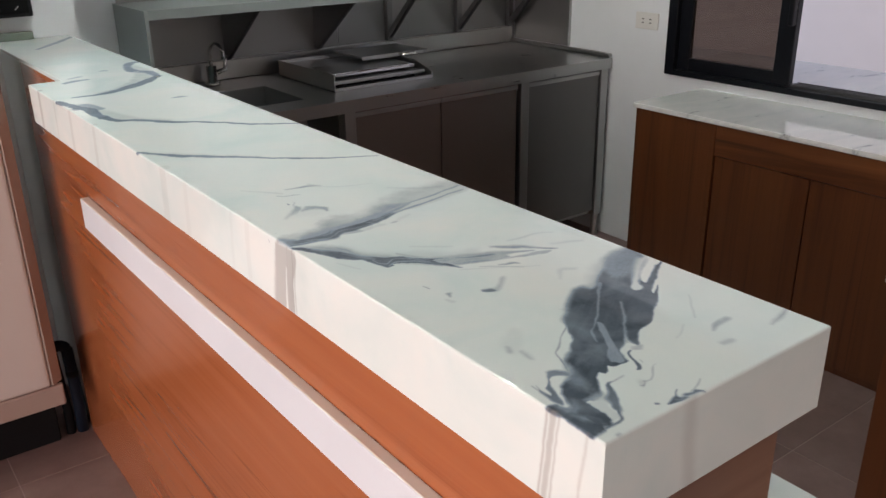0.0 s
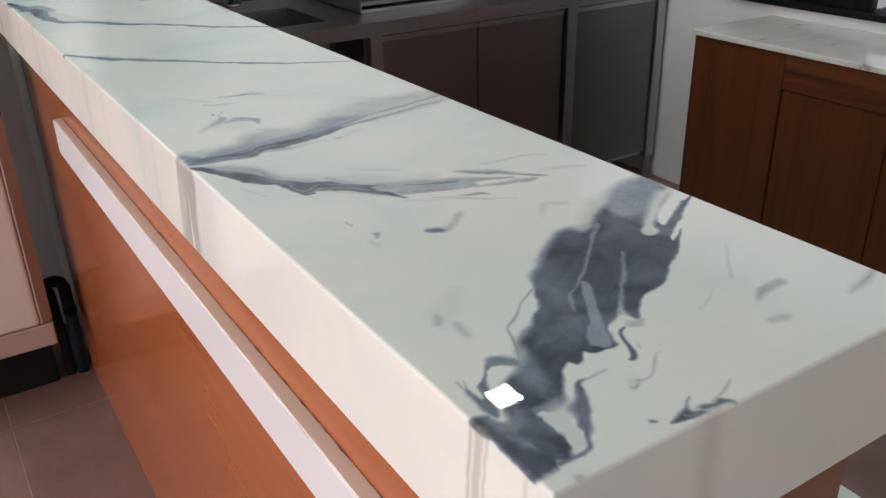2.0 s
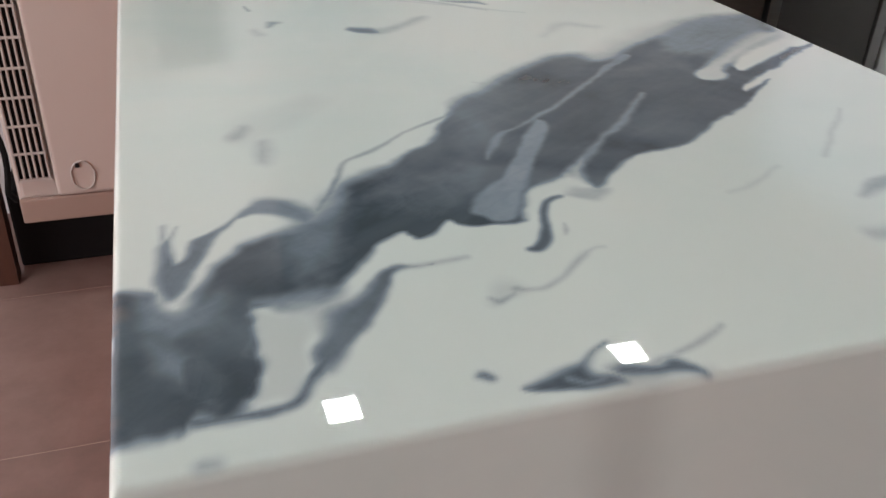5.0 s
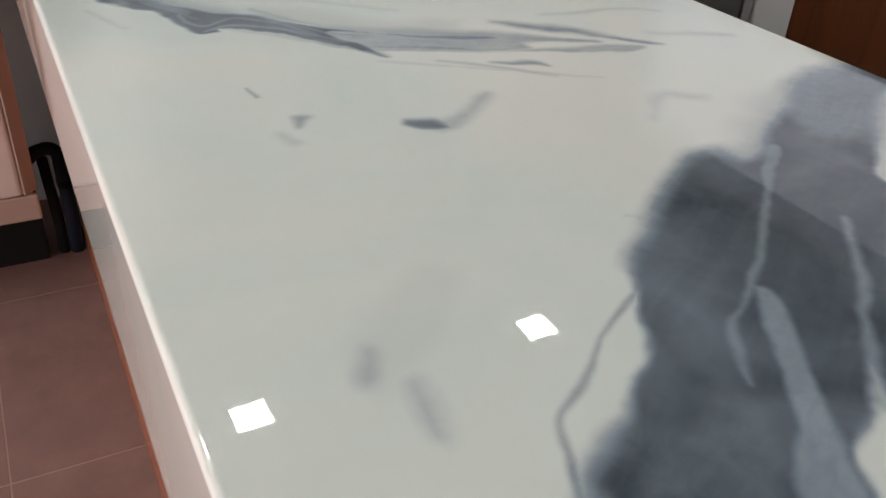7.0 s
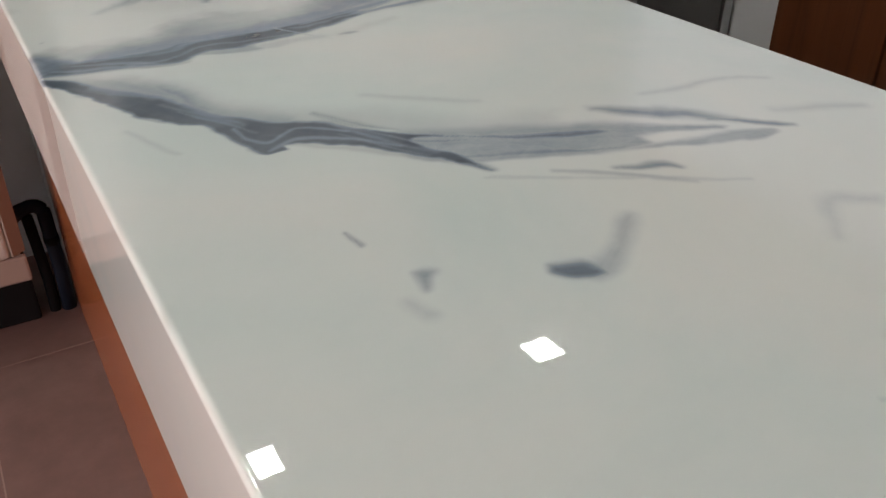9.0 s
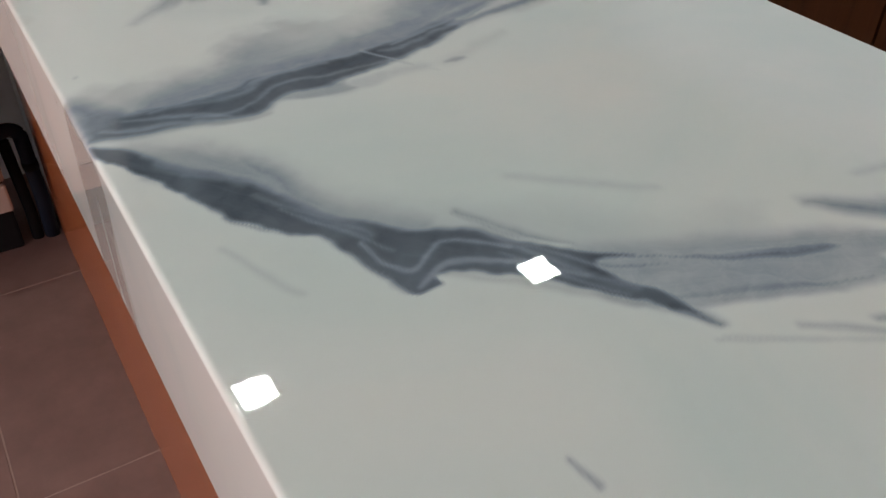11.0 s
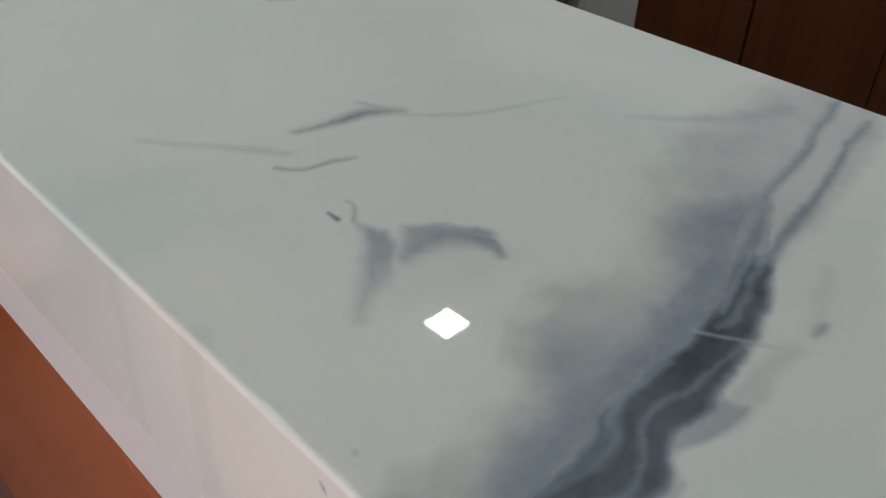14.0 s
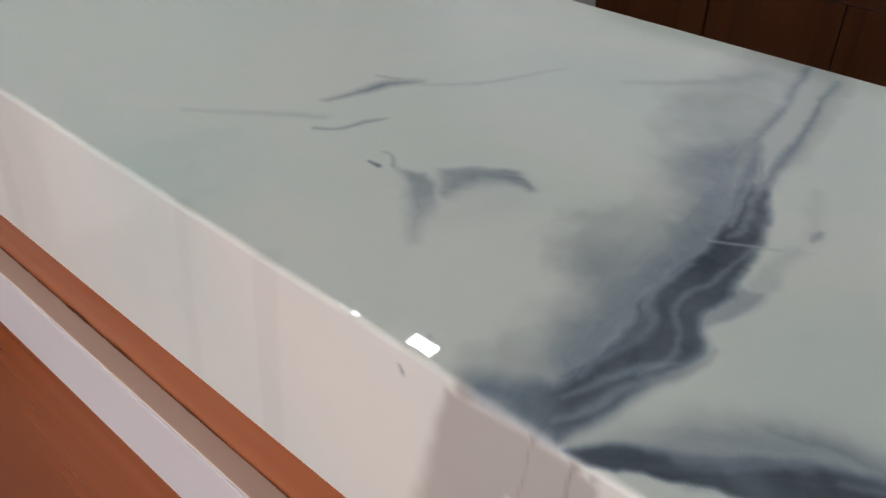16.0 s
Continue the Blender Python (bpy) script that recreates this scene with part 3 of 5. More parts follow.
vein(0.85, 3, 3, 0.8, [(47, 370, 1), (50, 358, 1.1), (54, 348, 1.1)])
vein(0.8, 3, 3, 0.8, [(97, 324, 0.5), (103, 316, 1.1), (110, 305, 0.7)])
rinse(0.42, 2.4, 2.4, 0.8, [(51, 371, 0.5), (53, 360, 0.5), (57, 354, 0.7), (63, 357, 0.5), (70, 360, 0.5), (77, 356, 0.7), (84, 349, 0.7)])
rinse(0.4, 2.6, 2.6, 0.8, [(56, 347, 0.5), (62, 350, 1.1), (67, 351, 1.4), (76, 346, 1.1), (85, 338, 0.7), (94, 329, 0.5)])
rinse(0.26, 2, 2, 0.8, [(39, 396, 0), (46, 383, 0.7), (52, 373, 0.5), (57, 364, 0)])
rinse(0.24, 2, 2, 0.8, [(87, 349, 0), (93, 340, 0.7), (99, 331, 0.5), (101, 324, 0)])
vein(0.56, 14, 10, 1.4, [(38, 426, 0.7), (40, 418, 1.8), (43, 409, 1.8), (45, 400, 1.4), (49, 392, 0.7)])
vein(0.93, 10, 9, 1, [(12, 432, 0.7), (17, 425, 1.4), (23, 416, 2.1), (28, 407, 1.8), (32, 401, 1.1)])
vein(0.92, 9, 8, 1, [(17, 431, 0.5), (26, 420, 0.7), (34, 410, 1.4), (40, 400, 0.7), (43, 392, 0.7)])
rinse(0.26, 5, 5, 1.2, [(15, 437, 0.5), (23, 425, 1.1), (32, 416, 1.1), (38, 411, 0.7)])
pool("haze", 0.3, 1.6, [(35, 406, 14), (53, 389, 16), (73, 380, 18), (99, 365, 18), (126, 339, 16), (154, 329, 14), (141, 319, 10), (107, 336, 8), (88, 353, 8), (67, 371, 8), (46, 384, 8), (34, 399, 8)])
rinse(0.32, 4, 4, 0.9, [(81, 368, 0.5), (82, 361, 1.1), (86, 348, 1.1), (90, 338, 1.1), (96, 327, 0.7), (101, 320, 0.7)])
rinse(0.3, 4, 4, 0.9, [(64, 347, 0.5), (72, 339, 0.7), (84, 329, 1.1), (95, 318, 0.7), (102, 310, 0)])
rinse(0.26, 3, 3, 0.9, [(80, 348, 0), (85, 338, 0.7), (92, 327, 0.7), (98, 319, 0)])
rinse(0.24, 4, 4, 0.9, [(35, 406, 0.5), (42, 395, 0.7), (49, 383, 1.4), (55, 372, 0.7)])
vein(0.5, 6, 5, 0.9, [(81, 370, 0.5), (86, 361, 0.5), (92, 350, 1.1), (100, 341, 0)])
vein(0.45, 2.6, 2, 0.8, [(24, 400, 0.7), (28, 393, 0.7), (35, 386, 0.5)])
vein(0.16, 2.6, 2.6, 0.6, [(108, 295, 0.5), (132, 279, 0.7), (153, 267, 1.1), (175, 254, 0.5)])
edge_a = [(291, 230, 14), (267, 231, 18), (241, 224, 18), (217, 210, 14), (197, 197, 12), (180, 188, 14), (168, 191, 12), (156, 188, 11), (134, 173, 12), (119, 160, 10), (107, 151, 8), (100, 138, 5), (90, 120, 4), (80, 113, 4), (74, 107, 6), (68, 104, 9), (62, 101, 10), (56, 97, 9), (51, 89, 12), (46, 83, 12), (40, 77, 9), (35, 75, 6), (30, 73, 5), (26, 68, 4), (22, 64, 4), (20, 59, 5), (16, 53, 6), (14, 48, 7), (11, 48, 5), (10, 52, 5)]
edge_b = [(8, 57, 5), (-1, 57, 4), (-1, 43, 3), (-1, 31, 3), (-1, 20, 3), (-1, 11, 3), (7, 10, 4), (10, 11, 5), (12, 11, 4), (14, 14, 5), (19, 13, 6), (23, 14, 8), (25, 19, 4), (27, 26, 4), (27, 32, 4), (28, 38, 4), (28, 43, 4), (30, 45, 3), (36, 44, 4), (39, 43, 8), (43, 43, 6), (46, 45, 6), (49, 51, 4), (53, 56, 4), (57, 62, 4), (60, 66, 3), (66, 69, 3), (67, 67, 2.5), (70, 65, 2.5), (74, 68, 2.5)]
edge_c = [(79, 73, 2.5), (82, 71, 2.5), (85, 70, 2.5), (96, 67, 2.5), (99, 69, 2.5), (102, 77, 3), (107, 83, 3), (115, 86, 4), (121, 89, 4), (121, 83, 4), (121, 78, 3), (124, 78, 3), (129, 84, 3), (136, 90, 3), (144, 96, 2.5), (150, 98, 2.5), (159, 99, 2.5), (167, 102, 2.5), (176, 108, 2.5), (183, 114, 3), (195, 121, 3), (206, 128, 3), (218, 137, 2.5), (232, 148, 2.5), (221, 142, 2.5), (212, 138, 2.5), (215, 143, 2.5), (222, 147, 3), (243, 160, 3), (259, 171, 3)]
edge_d = [(278, 183, 3), (268, 181, 3), (247, 170, 3), (230, 160, 3), (226, 162, 3), (227, 168, 4), (243, 180, 6), (269, 196, 10)]
pool("vein", 0.9, 0.9, edge_a + edge_b + edge_c + edge_d)
pool("rinse", 0.85, 0.7, [(206, 161, 3), (204, 155, 3), (210, 152, 3), (218, 156, 4), (223, 165, 5), (247, 182, 8), (274, 200, 9), (262, 203, 9), (231, 180, 8), (213, 166, 4)])
pool("rinse", 0.5, 1, [(174, 188, 9), (174, 182, 8), (185, 185, 8), (202, 199, 9), (238, 224, 12), (217, 221, 14), (190, 202, 12)])
pool("rinse", 0.3, 1.2, [(215, 211, 12), (216, 184, 14), (245, 187, 14), (285, 221, 12), (264, 229, 12)])
pool("rinse", 0.42, 0.5, [(128, 130, 2.5), (130, 127, 2.5), (126, 118, 2.5), (119, 107, 2.5), (113, 97, 2.5), (107, 87, 3), (101, 78, 3), (96, 69, 2.5), (88, 72, 2.5), (86, 75, 3), (91, 83, 3), (97, 89, 2.5), (102, 92, 2.5), (108, 101, 2.5), (114, 110, 2.5), (121, 121, 2.5), (126, 128, 2.5)])
rinse(0.3, 2.2, 2.2, 0.6, [(190, 185, 2.1), (175, 173, 1.6), (165, 164, 1.1), (151, 151, 1), (139, 140, 1), (130, 133, 1.1), (119, 125, 0.5), (112, 120, 1.1), (106, 111, 1.1), (102, 104, 0.5)])
rinse(0.34, 3, 3, 0.6, [(175, 144, 1), (165, 133, 1.1), (151, 118, 1.5), (142, 111, 1), (135, 103, 1.5), (128, 96, 1.6), (121, 89, 2.1)])
pool("rinse", 0.7, 0.8, [(129, 97, 4), (124, 92, 4), (117, 86, 4), (109, 84, 3), (104, 80, 3), (99, 71, 3), (101, 69, 3), (106, 76, 3), (111, 79, 3), (115, 79, 3), (119, 79, 4), (125, 88, 4)])
pool("vein", 0.3, 0.8, [(113, 77, 3), (114, 74, 3), (117, 72, 3), (120, 72, 4), (125, 77, 4), (121, 79, 4), (118, 81, 5)])
pool("rinse", 0.22, 1.6, [(44, 81, 12), (54, 92, 10), (52, 76, 10), (46, 54, 12), (42, 56, 12), (37, 63, 12), (37, 73, 10)])
pool("rinse", 0.12, 1.6, [(65, 100, 12), (79, 103, 12), (94, 95, 14), (86, 79, 10), (69, 74, 10), (61, 79, 12)])
pool("rinse", 0.24, 1.4, [(17, 51, 8), (22, 52, 10), (19, 41, 10), (13, 41, 10), (11, 46, 8)])
pool("rinse", 0.5, 1.2, [(29, 47, 6), (38, 47, 7), (45, 48, 8), (42, 42, 6), (37, 42, 5)])
pool("rinse", 0.3, 1.4, [(6, 56, 6), (11, 50, 6), (10, 41, 8), (6, 45, 6)])
pool("rinse", 0.3, 1.4, [(8, 38, 8), (12, 33, 8), (16, 22, 10), (13, 21, 10), (8, 28, 8)])
pool("vein", 0.74, 0.7, [(69, 53, 2.5), (64, 53, 3), (60, 51, 3), (57, 45, 3), (54, 39, 3), (50, 33, 3), (46, 29, 3), (42, 25, 4), (38, 21, 6), (37, 23, 5), (37, 28, 4), (40, 31, 4), (42, 34, 6), (43, 39, 8), (46, 41, 8), (50, 43, 6), (54, 49, 4), (59, 53, 3)])
pool("haze", 0.5, 1, [(39, 41, 8), (43, 41, 8), (49, 42, 8), (47, 32, 8), (40, 31, 6), (38, 33, 6)])
pool("vein", 0.86, 0.7, [(24, 44, 5), (27, 37, 2.5), (27, 29, 2.5), (26, 22, 2.5), (24, 17, 3), (17, 16, 4), (11, 17, 5), (11, 31, 6)])
vein(0.74, 3, 2.6, 0.7, [(47, 32, 1.6), (41, 27, 1.6), (35, 20, 1.1), (31, 15, 1.1), (26, 13, 1.1), (20, 13, 1.1), (13, 13, 1.4)])
pool("rinse", 0.5, 0.8, [(28, 44, 3), (37, 42, 4), (41, 37, 5), (36, 31, 3), (35, 24, 2.5), (33, 19, 2.5), (28, 17, 3), (24, 17, 3), (27, 23, 2.5), (27, 30, 2.5), (28, 38, 2.5)])
vein(0.3, 3, 3, 0.6, [(60, 53, 0.5), (68, 53, 0.7), (77, 54, 0.5)])
pool("vein", 0.72, 0.9, [(13, 79, 3), (11, 76, 4), (10, 66, 4), (10, 55, 5), (12, 53, 5), (13, 54, 4), (16, 58, 4), (18, 63, 3), (20, 68, 3), (23, 76, 3), (26, 82, 2.5), (29, 86, 2.5), (27, 85, 2.5), (22, 79, 2.5), (18, 76, 3), (16, 70, 3), (14, 68, 3), (13, 72, 3)])
pool("vein", 0.6, 0.7, [(28, 85, 3), (31, 90, 4), (36, 94, 5), (41, 93, 6), (46, 89, 8), (49, 83, 10), (45, 78, 8), (41, 83, 4), (35, 86, 3), (30, 85, 2.5)])
vein(0.4, 2.4, 2.4, 0.9, [(11, 85, 0.5), (11, 76, 0.5), (10, 65, 1.1)])
vein(0.4, 2.4, 2.4, 0.9, [(14, 84, 0), (13, 77, 0.5), (13, 67, 0.5)])
vein(0.42, 2, 2, 0.5, [(48, 85, 1), (52, 92, 1.1), (57, 102, 1), (62, 112, 0.7), (70, 117, 1), (83, 128, 0.5), (98, 137, 1.1), (112, 147, 1), (123, 154, 1.1)])
vein(0.3, 2, 2, 0.3, [(122, 166, 0.5), (126, 161, 0.7), (129, 160, 0.5)])
vein(0.86, 2.2, 2.2, 0.5, [(112, 77, 0.7), (107, 75, 1.1), (104, 70, 1), (101, 63, 1.1), (98, 57, 1.6), (95, 54, 1.6), (93, 54, 1)])
vein(0.3, 1.8, 1.8, 0.4, [(106, 63, 0), (105, 60, 0.5), (104, 58, 0)])
vein(0.3, 2.6, 2.6, 0.6, [(110, 50, 0), (107, 50, 0), (102, 46, 1), (95, 41, 0.7), (90, 38, 0.7), (85, 38, 0.5), (83, 39, 1)])
pool("haze", 0.4, 0.8, [(78, 42, 6), (82, 44, 6), (85, 41, 6), (85, 38, 5), (80, 36, 4), (76, 35, 4)])
vein(0.4, 2.4, 2.4, 0.5, [(76, 37, 0), (78, 35, 0.7), (82, 37, 0)])
pool("vein", 0.86, 0.6, [(72, 7, 2.5), (72, 6, 2.5), (78, 4, 2.5), (85, 3, 3), (90, 3, 4), (89, 5, 5), (86, 7, 4), (86, 10, 4), (93, 15, 3), (86, 11, 3), (81, 10, 4), (75, 8, 3)])
pool("vein", 0.8, 0.6, [(91, 7, 5), (94, 8, 4), (100, 6, 3), (104, 7, 3), (108, 2, 3), (104, 3, 3), (98, 4, 3), (92, 5, 4)])
vein(0.36, 2.6, 2.6, 0.6, [(97, 6, 1), (104, 8, 0.5), (111, 10, 0.7), (120, 14, 0.5)])
pool("haze", 0.45, 0.8, [(83, 5, 4), (90, 6, 5), (103, 4, 5), (109, 3, 6), (101, 2, 4), (90, 2, 4)])
rinse(0.35, 2, 2, 0.4, [(81, 7, 0.7), (84, 5, 0.5), (87, 5, 0.5)])
vein(0.76, 3, 3, 0.6, [(65, 12, 0.5), (66, 12, 1.1), (67, 11, 1)])
pool("vein", 0.36, 1, [(72, 585, 2.8), (70, 577, 3.5), (73, 567, 4.6), (70, 559, 7.0), (59, 553, 11.6), (48, 548, 11.6), (41, 543, 11.6), (54, 558, 9.3), (65, 569, 7.0)])
pool("vein", 0.41, 1, [(81, 567, 7.0), (88, 563, 5.8), (92, 555, 5.8), (99, 546, 4.6), (97, 539, 4.6), (90, 534, 5.8), (89, 540, 7.0), (86, 547, 9.3), (80, 551, 11.6), (69, 550, 11.6), (75, 559, 9.3)])
pool("haze", 0.12, 1, [(68, 575, 13.9), (99, 541, 13.9), (79, 527, 16.3), (46, 546, 16.3)])
vein(0.30, 3.9, 3.9, .6, [(15, 3, 1.3), (17, 3, 0.9)])
vein(0.38, 5.2, 5.2, .8, [(195, 58, 1.3), (206, 63, 3.4), (222, 64, 3.4)])
vein(0.22, 6.5, 6.5, .8, [(181, 39, 2.6), (191, 38, 3.4)])
vein(0.30, 7.0, 7.0, .8, [(243, 35, 0.9), (260, 38, 2.6), (278, 42, 1.3)])
vein(0.17, 3.4, 3.4, .6, [(201, 83, 0.7), (216, 98, 0.7), (235, 115, 0.5)])
vein(0.15, 3.4, 3.4, .6, [(158, 68, 0.5), (169, 73, 0.7), (183, 80, 0.5)])
vein(0.14, 8.6, 7.7, .8, [(169, 217, 0.9), (185, 232, 2.6), (197, 225, 2.6)])
pool("vein", 0.72, 0.5, [(93, 244, 5), (96, 243, 6), (102, 241, 7), (104, 237, 7), (103, 234, 5), (98, 234, 4), (93, 237, 4), (91, 241, 4)])
pool("vein", 0.3, 0.5, [(101, 241, 6), (108, 242, 7), (116, 247, 7), (125, 255, 8), (129, 255, 8), (125, 249, 7), (116, 241, 6), (108, 235, 6), (101, 233, 5), (98, 235, 6)])
pool("vein", 0.42, 0.5, [(60, 259, 4), (65, 256, 5), (62, 253, 4), (59, 249, 4), (58, 250, 4), (59, 254, 4)])
vein(0.19, 7.0, 7.0, .6, [(52, 247, 0.9), (54, 240, 1.7)])
vein(0.45, 3, 2.6, .5, [(53, 286, 0.3), (54, 278, 0.7)])
vein(0.22, 5.2, 5.2, .8, [(37, 143, 1.7), (34, 137, 2.6)])
vein(0.33, 9.3, 7.0, .6, [(42, 131, 0.7), (41, 124, 1.4), (40, 117, 0.9)])
haze(0.15, 10.3, 10.3, 1, [(37, 136, 5.2), (45, 148, 8.6), (60, 161, 6.9)])
vein(0.17, 7.0, 7.0, .6, [(103, 378, 0.5), (118, 365, 1.3), (137, 350, 0.5)])
vein(0.19, 7.0, 7.0, .8, [(195, 325, 0.5), (215, 322, 1.7), (233, 322, 0.9), (251, 313, 0.5)])
vein(0.17, 9.3, 9.3, .8, [(226, 289, 0.9), (244, 283, 1.7), (257, 276, 1.7)])
vein(0.17, 4.6, 4.6, .6, [(18, 387, 0.4), (22, 375, 0.9), (28, 360, 0.4)])
vein(0.44, 9.3, 7.7, .7, [(91, 642, 0.7), (105, 640, 2.1), (121, 637, 2.8), (133, 628, 0.9)])
vein(0.26, 4.6, 4.6, .7, [(124, 647, 0.4), (128, 636, 1.3), (132, 628, 0.7)])
vein(0.15, 4.6, 4.6, .6, [(131, 626, 0.7), (150, 610, 0.9), (191, 594, 0.5)])
vein(0.18, 7.0, 7.0, .7, [(43, 675, 0.4), (57, 658, 0.9), (70, 643, 1.7), (78, 632, 1.4)])
vein(0.33, 4.6, 3.4, .6, [(70, 626, 1.0), (76, 619, 0.9), (87, 616, 1.2), (95, 612, 0.4)])
vein(0.6, 2.2, 2.2, .4, [(65, 590, 0.5), (65, 585, 1.2)])
vein(0.30, 2.2, 2.2, .4, [(74, 592, 0.5), (74, 588, 0.5), (69, 581, 0.9)])
vein(0.19, 9.3, 9.3, .8, [(196, 566, 0.5), (209, 554, 1.4), (228, 538, 2.1), (254, 525, 2.6)])
vein(0.62, 5, 2.6, 1.6, [(3, 1419, 5.8), (14, 1357, 9.7), (30, 1305, 12.2), (29, 1240, 9.0), (42, 1185, 8.0), (72, 1164, 7.4), (108, 1116, 6.4), (159, 1071, 4.1), (213, 1008, 4.1), (277, 958, 2.5)])
haze(0.35, 14, 6, 2.5, [(26, 1359, 14.7), (38, 1274, 17.9), (63, 1182, 17.0), (109, 1126, 11.3)])
vein(0.35, 6, 6, 2, [(12, 1321, 7.4), (35, 1351, 12.2), (49, 1300, 7.4)])
vein(0.58, 4.5, 2.6, 1.4, [(-1, 951, 3.2), (23, 919, 4.1), (44, 889, 7.4), (65, 871, 5.8), (94, 843, 4.1), (145, 792, 3.2), (200, 745, 3.2), (271, 704, 1.6)])
haze(0.3, 12, 6, 2.5, [(11, 933, 8.0), (45, 892, 12.2), (77, 861, 9.0), (128, 810, 5.8)])
vein(0.62, 6, 4, 1.8, [(36, 1438, 3.2), (84, 1437, 8.0), (130, 1456, 10.6), (179, 1491, 13.8), (217, 1524, 13.8), (247, 1558, 8.0)])
vein(0.5, 6, 6, 1.6, [(247, 1558, 8.0), (248, 1623, 12.2), (228, 1661, 12.2), (234, 1727, 9.0), (262, 1775, 13.1), (293, 1768, 9.7)])
haze(0.4, 14, 14, 3, [(96, 1442, 13.8), (180, 1498, 21.2), (236, 1606, 22.8), (241, 1720, 18.6)])
vein(0.42, 7, 7, 2, [(64, 1605, 5.8), (86, 1618, 8.0), (113, 1619, 5.8)])
vein(0.3, 7, 7, 2, [(86, 1653, 4.8), (111, 1666, 6.4)])
vein(0.36, 5, 5, 1.4, [(190, 1306, 3.2), (203, 1309, 7.4), (214, 1306, 3.2)])
vein(0.3, 5, 5, 1.4, [(168, 1708, 4.8), (179, 1707, 6.4)])
vein(0.4, 6.9, 6.9, 1.2, [(137, 2161, 5.8), (210, 2257, 9.7), (273, 2348, 5.8)])
vein(0.22, 2.2, 2.2, .3, [(140, 143, 0.3), (144, 136, 0.3), (148, 131, 0.3)])
vein(0.2, 2.2, 2.2, .3, [(120, 168, 0.3), (125, 164, 0.3), (128, 160, 0.3)])
vein(0.22, 2.2, 2.2, .3, [(112, 113, 0.3), (113, 109, 0.3), (114, 104, 0.3)])
# streaks running down the apron and the end, taupe in place of warm light
def drip(dark, left, right, wobble, nodes):
    POURS.append(("warm_streak", dark, left, right, wobble, nodes))


pool("warm_streak", 0.52, 0.6, [(-4, 492, 4.0), (-40, 499, 9.0), (-90, 505, 10.0), (-90, 466, 4.0), (-40, 455, 3.0), (-4, 446, 3.0)])
POURS.append(("clean", 0.95, 3.0, 3.0, 0.5, [(-28, 470, 0.8), (-50, 472, 2.0), (-90, 476, 3.5)]))
for _y, _w, _d in ((486, 3, 0.45), (465, 1.2, 0.75), (453, 1.4, 0.8), (448, 0.8, 0.55)):
    drip(_d, 5, 4, 0.6, [(-2, _y, _w), (-30, _y + 3, _w), (-60, _y + 6, _w * 0.8), (-90, _y + 7, _w * 0.6)])
for _y, _w, _d in ((50, 3.2, 0.42), (56, 0.9, 0.6), (44, 0.7, 0.5), (17, 1.2, 0.3), (566, 6, 0.07), (612, 4, 0.05), (1180, 8, 0.14), (1330, 8, 0.16), (1560, 9, 0.32), (1440, 4, 0.16), (845, 12, 0.10), (760, 7, 0.06)):
    drip(_d, 4, 4, 0.6, [(0, _y, _w), (-40, _y + 4, _w), (-90, _y + 8, _w)])
for _u, _v, _d in ((-7, 508, 0.55), (8, 505, 0.25), (20, 470, 0.3)):
    vein(_d, 2, 2, 0.4, [(_u, _v, 0.4), (_u + 1, _v + 1, 0.5)])
for _x, _w, _d in ((91, 7, 0.2), (96, 2, 0.16)):
    drip(_d, 12, 12, 0.6, [(_x, -2, _w), (_x + 3, -40, _w), (_x + 8, -90, _w)])


def fold(s, r):
    """Along an unrolled slab: how far in it lies, and how far down, round an edge of radius r."""
    turn = np.clip((r - s) / r, 0, math.pi / 2)
    into = np.where(s > r, s, r - r * np.sin(turn))
    down = r - r * np.cos(turn) + np.maximum(0, r - math.pi / 2 * r - s)
    return into, down


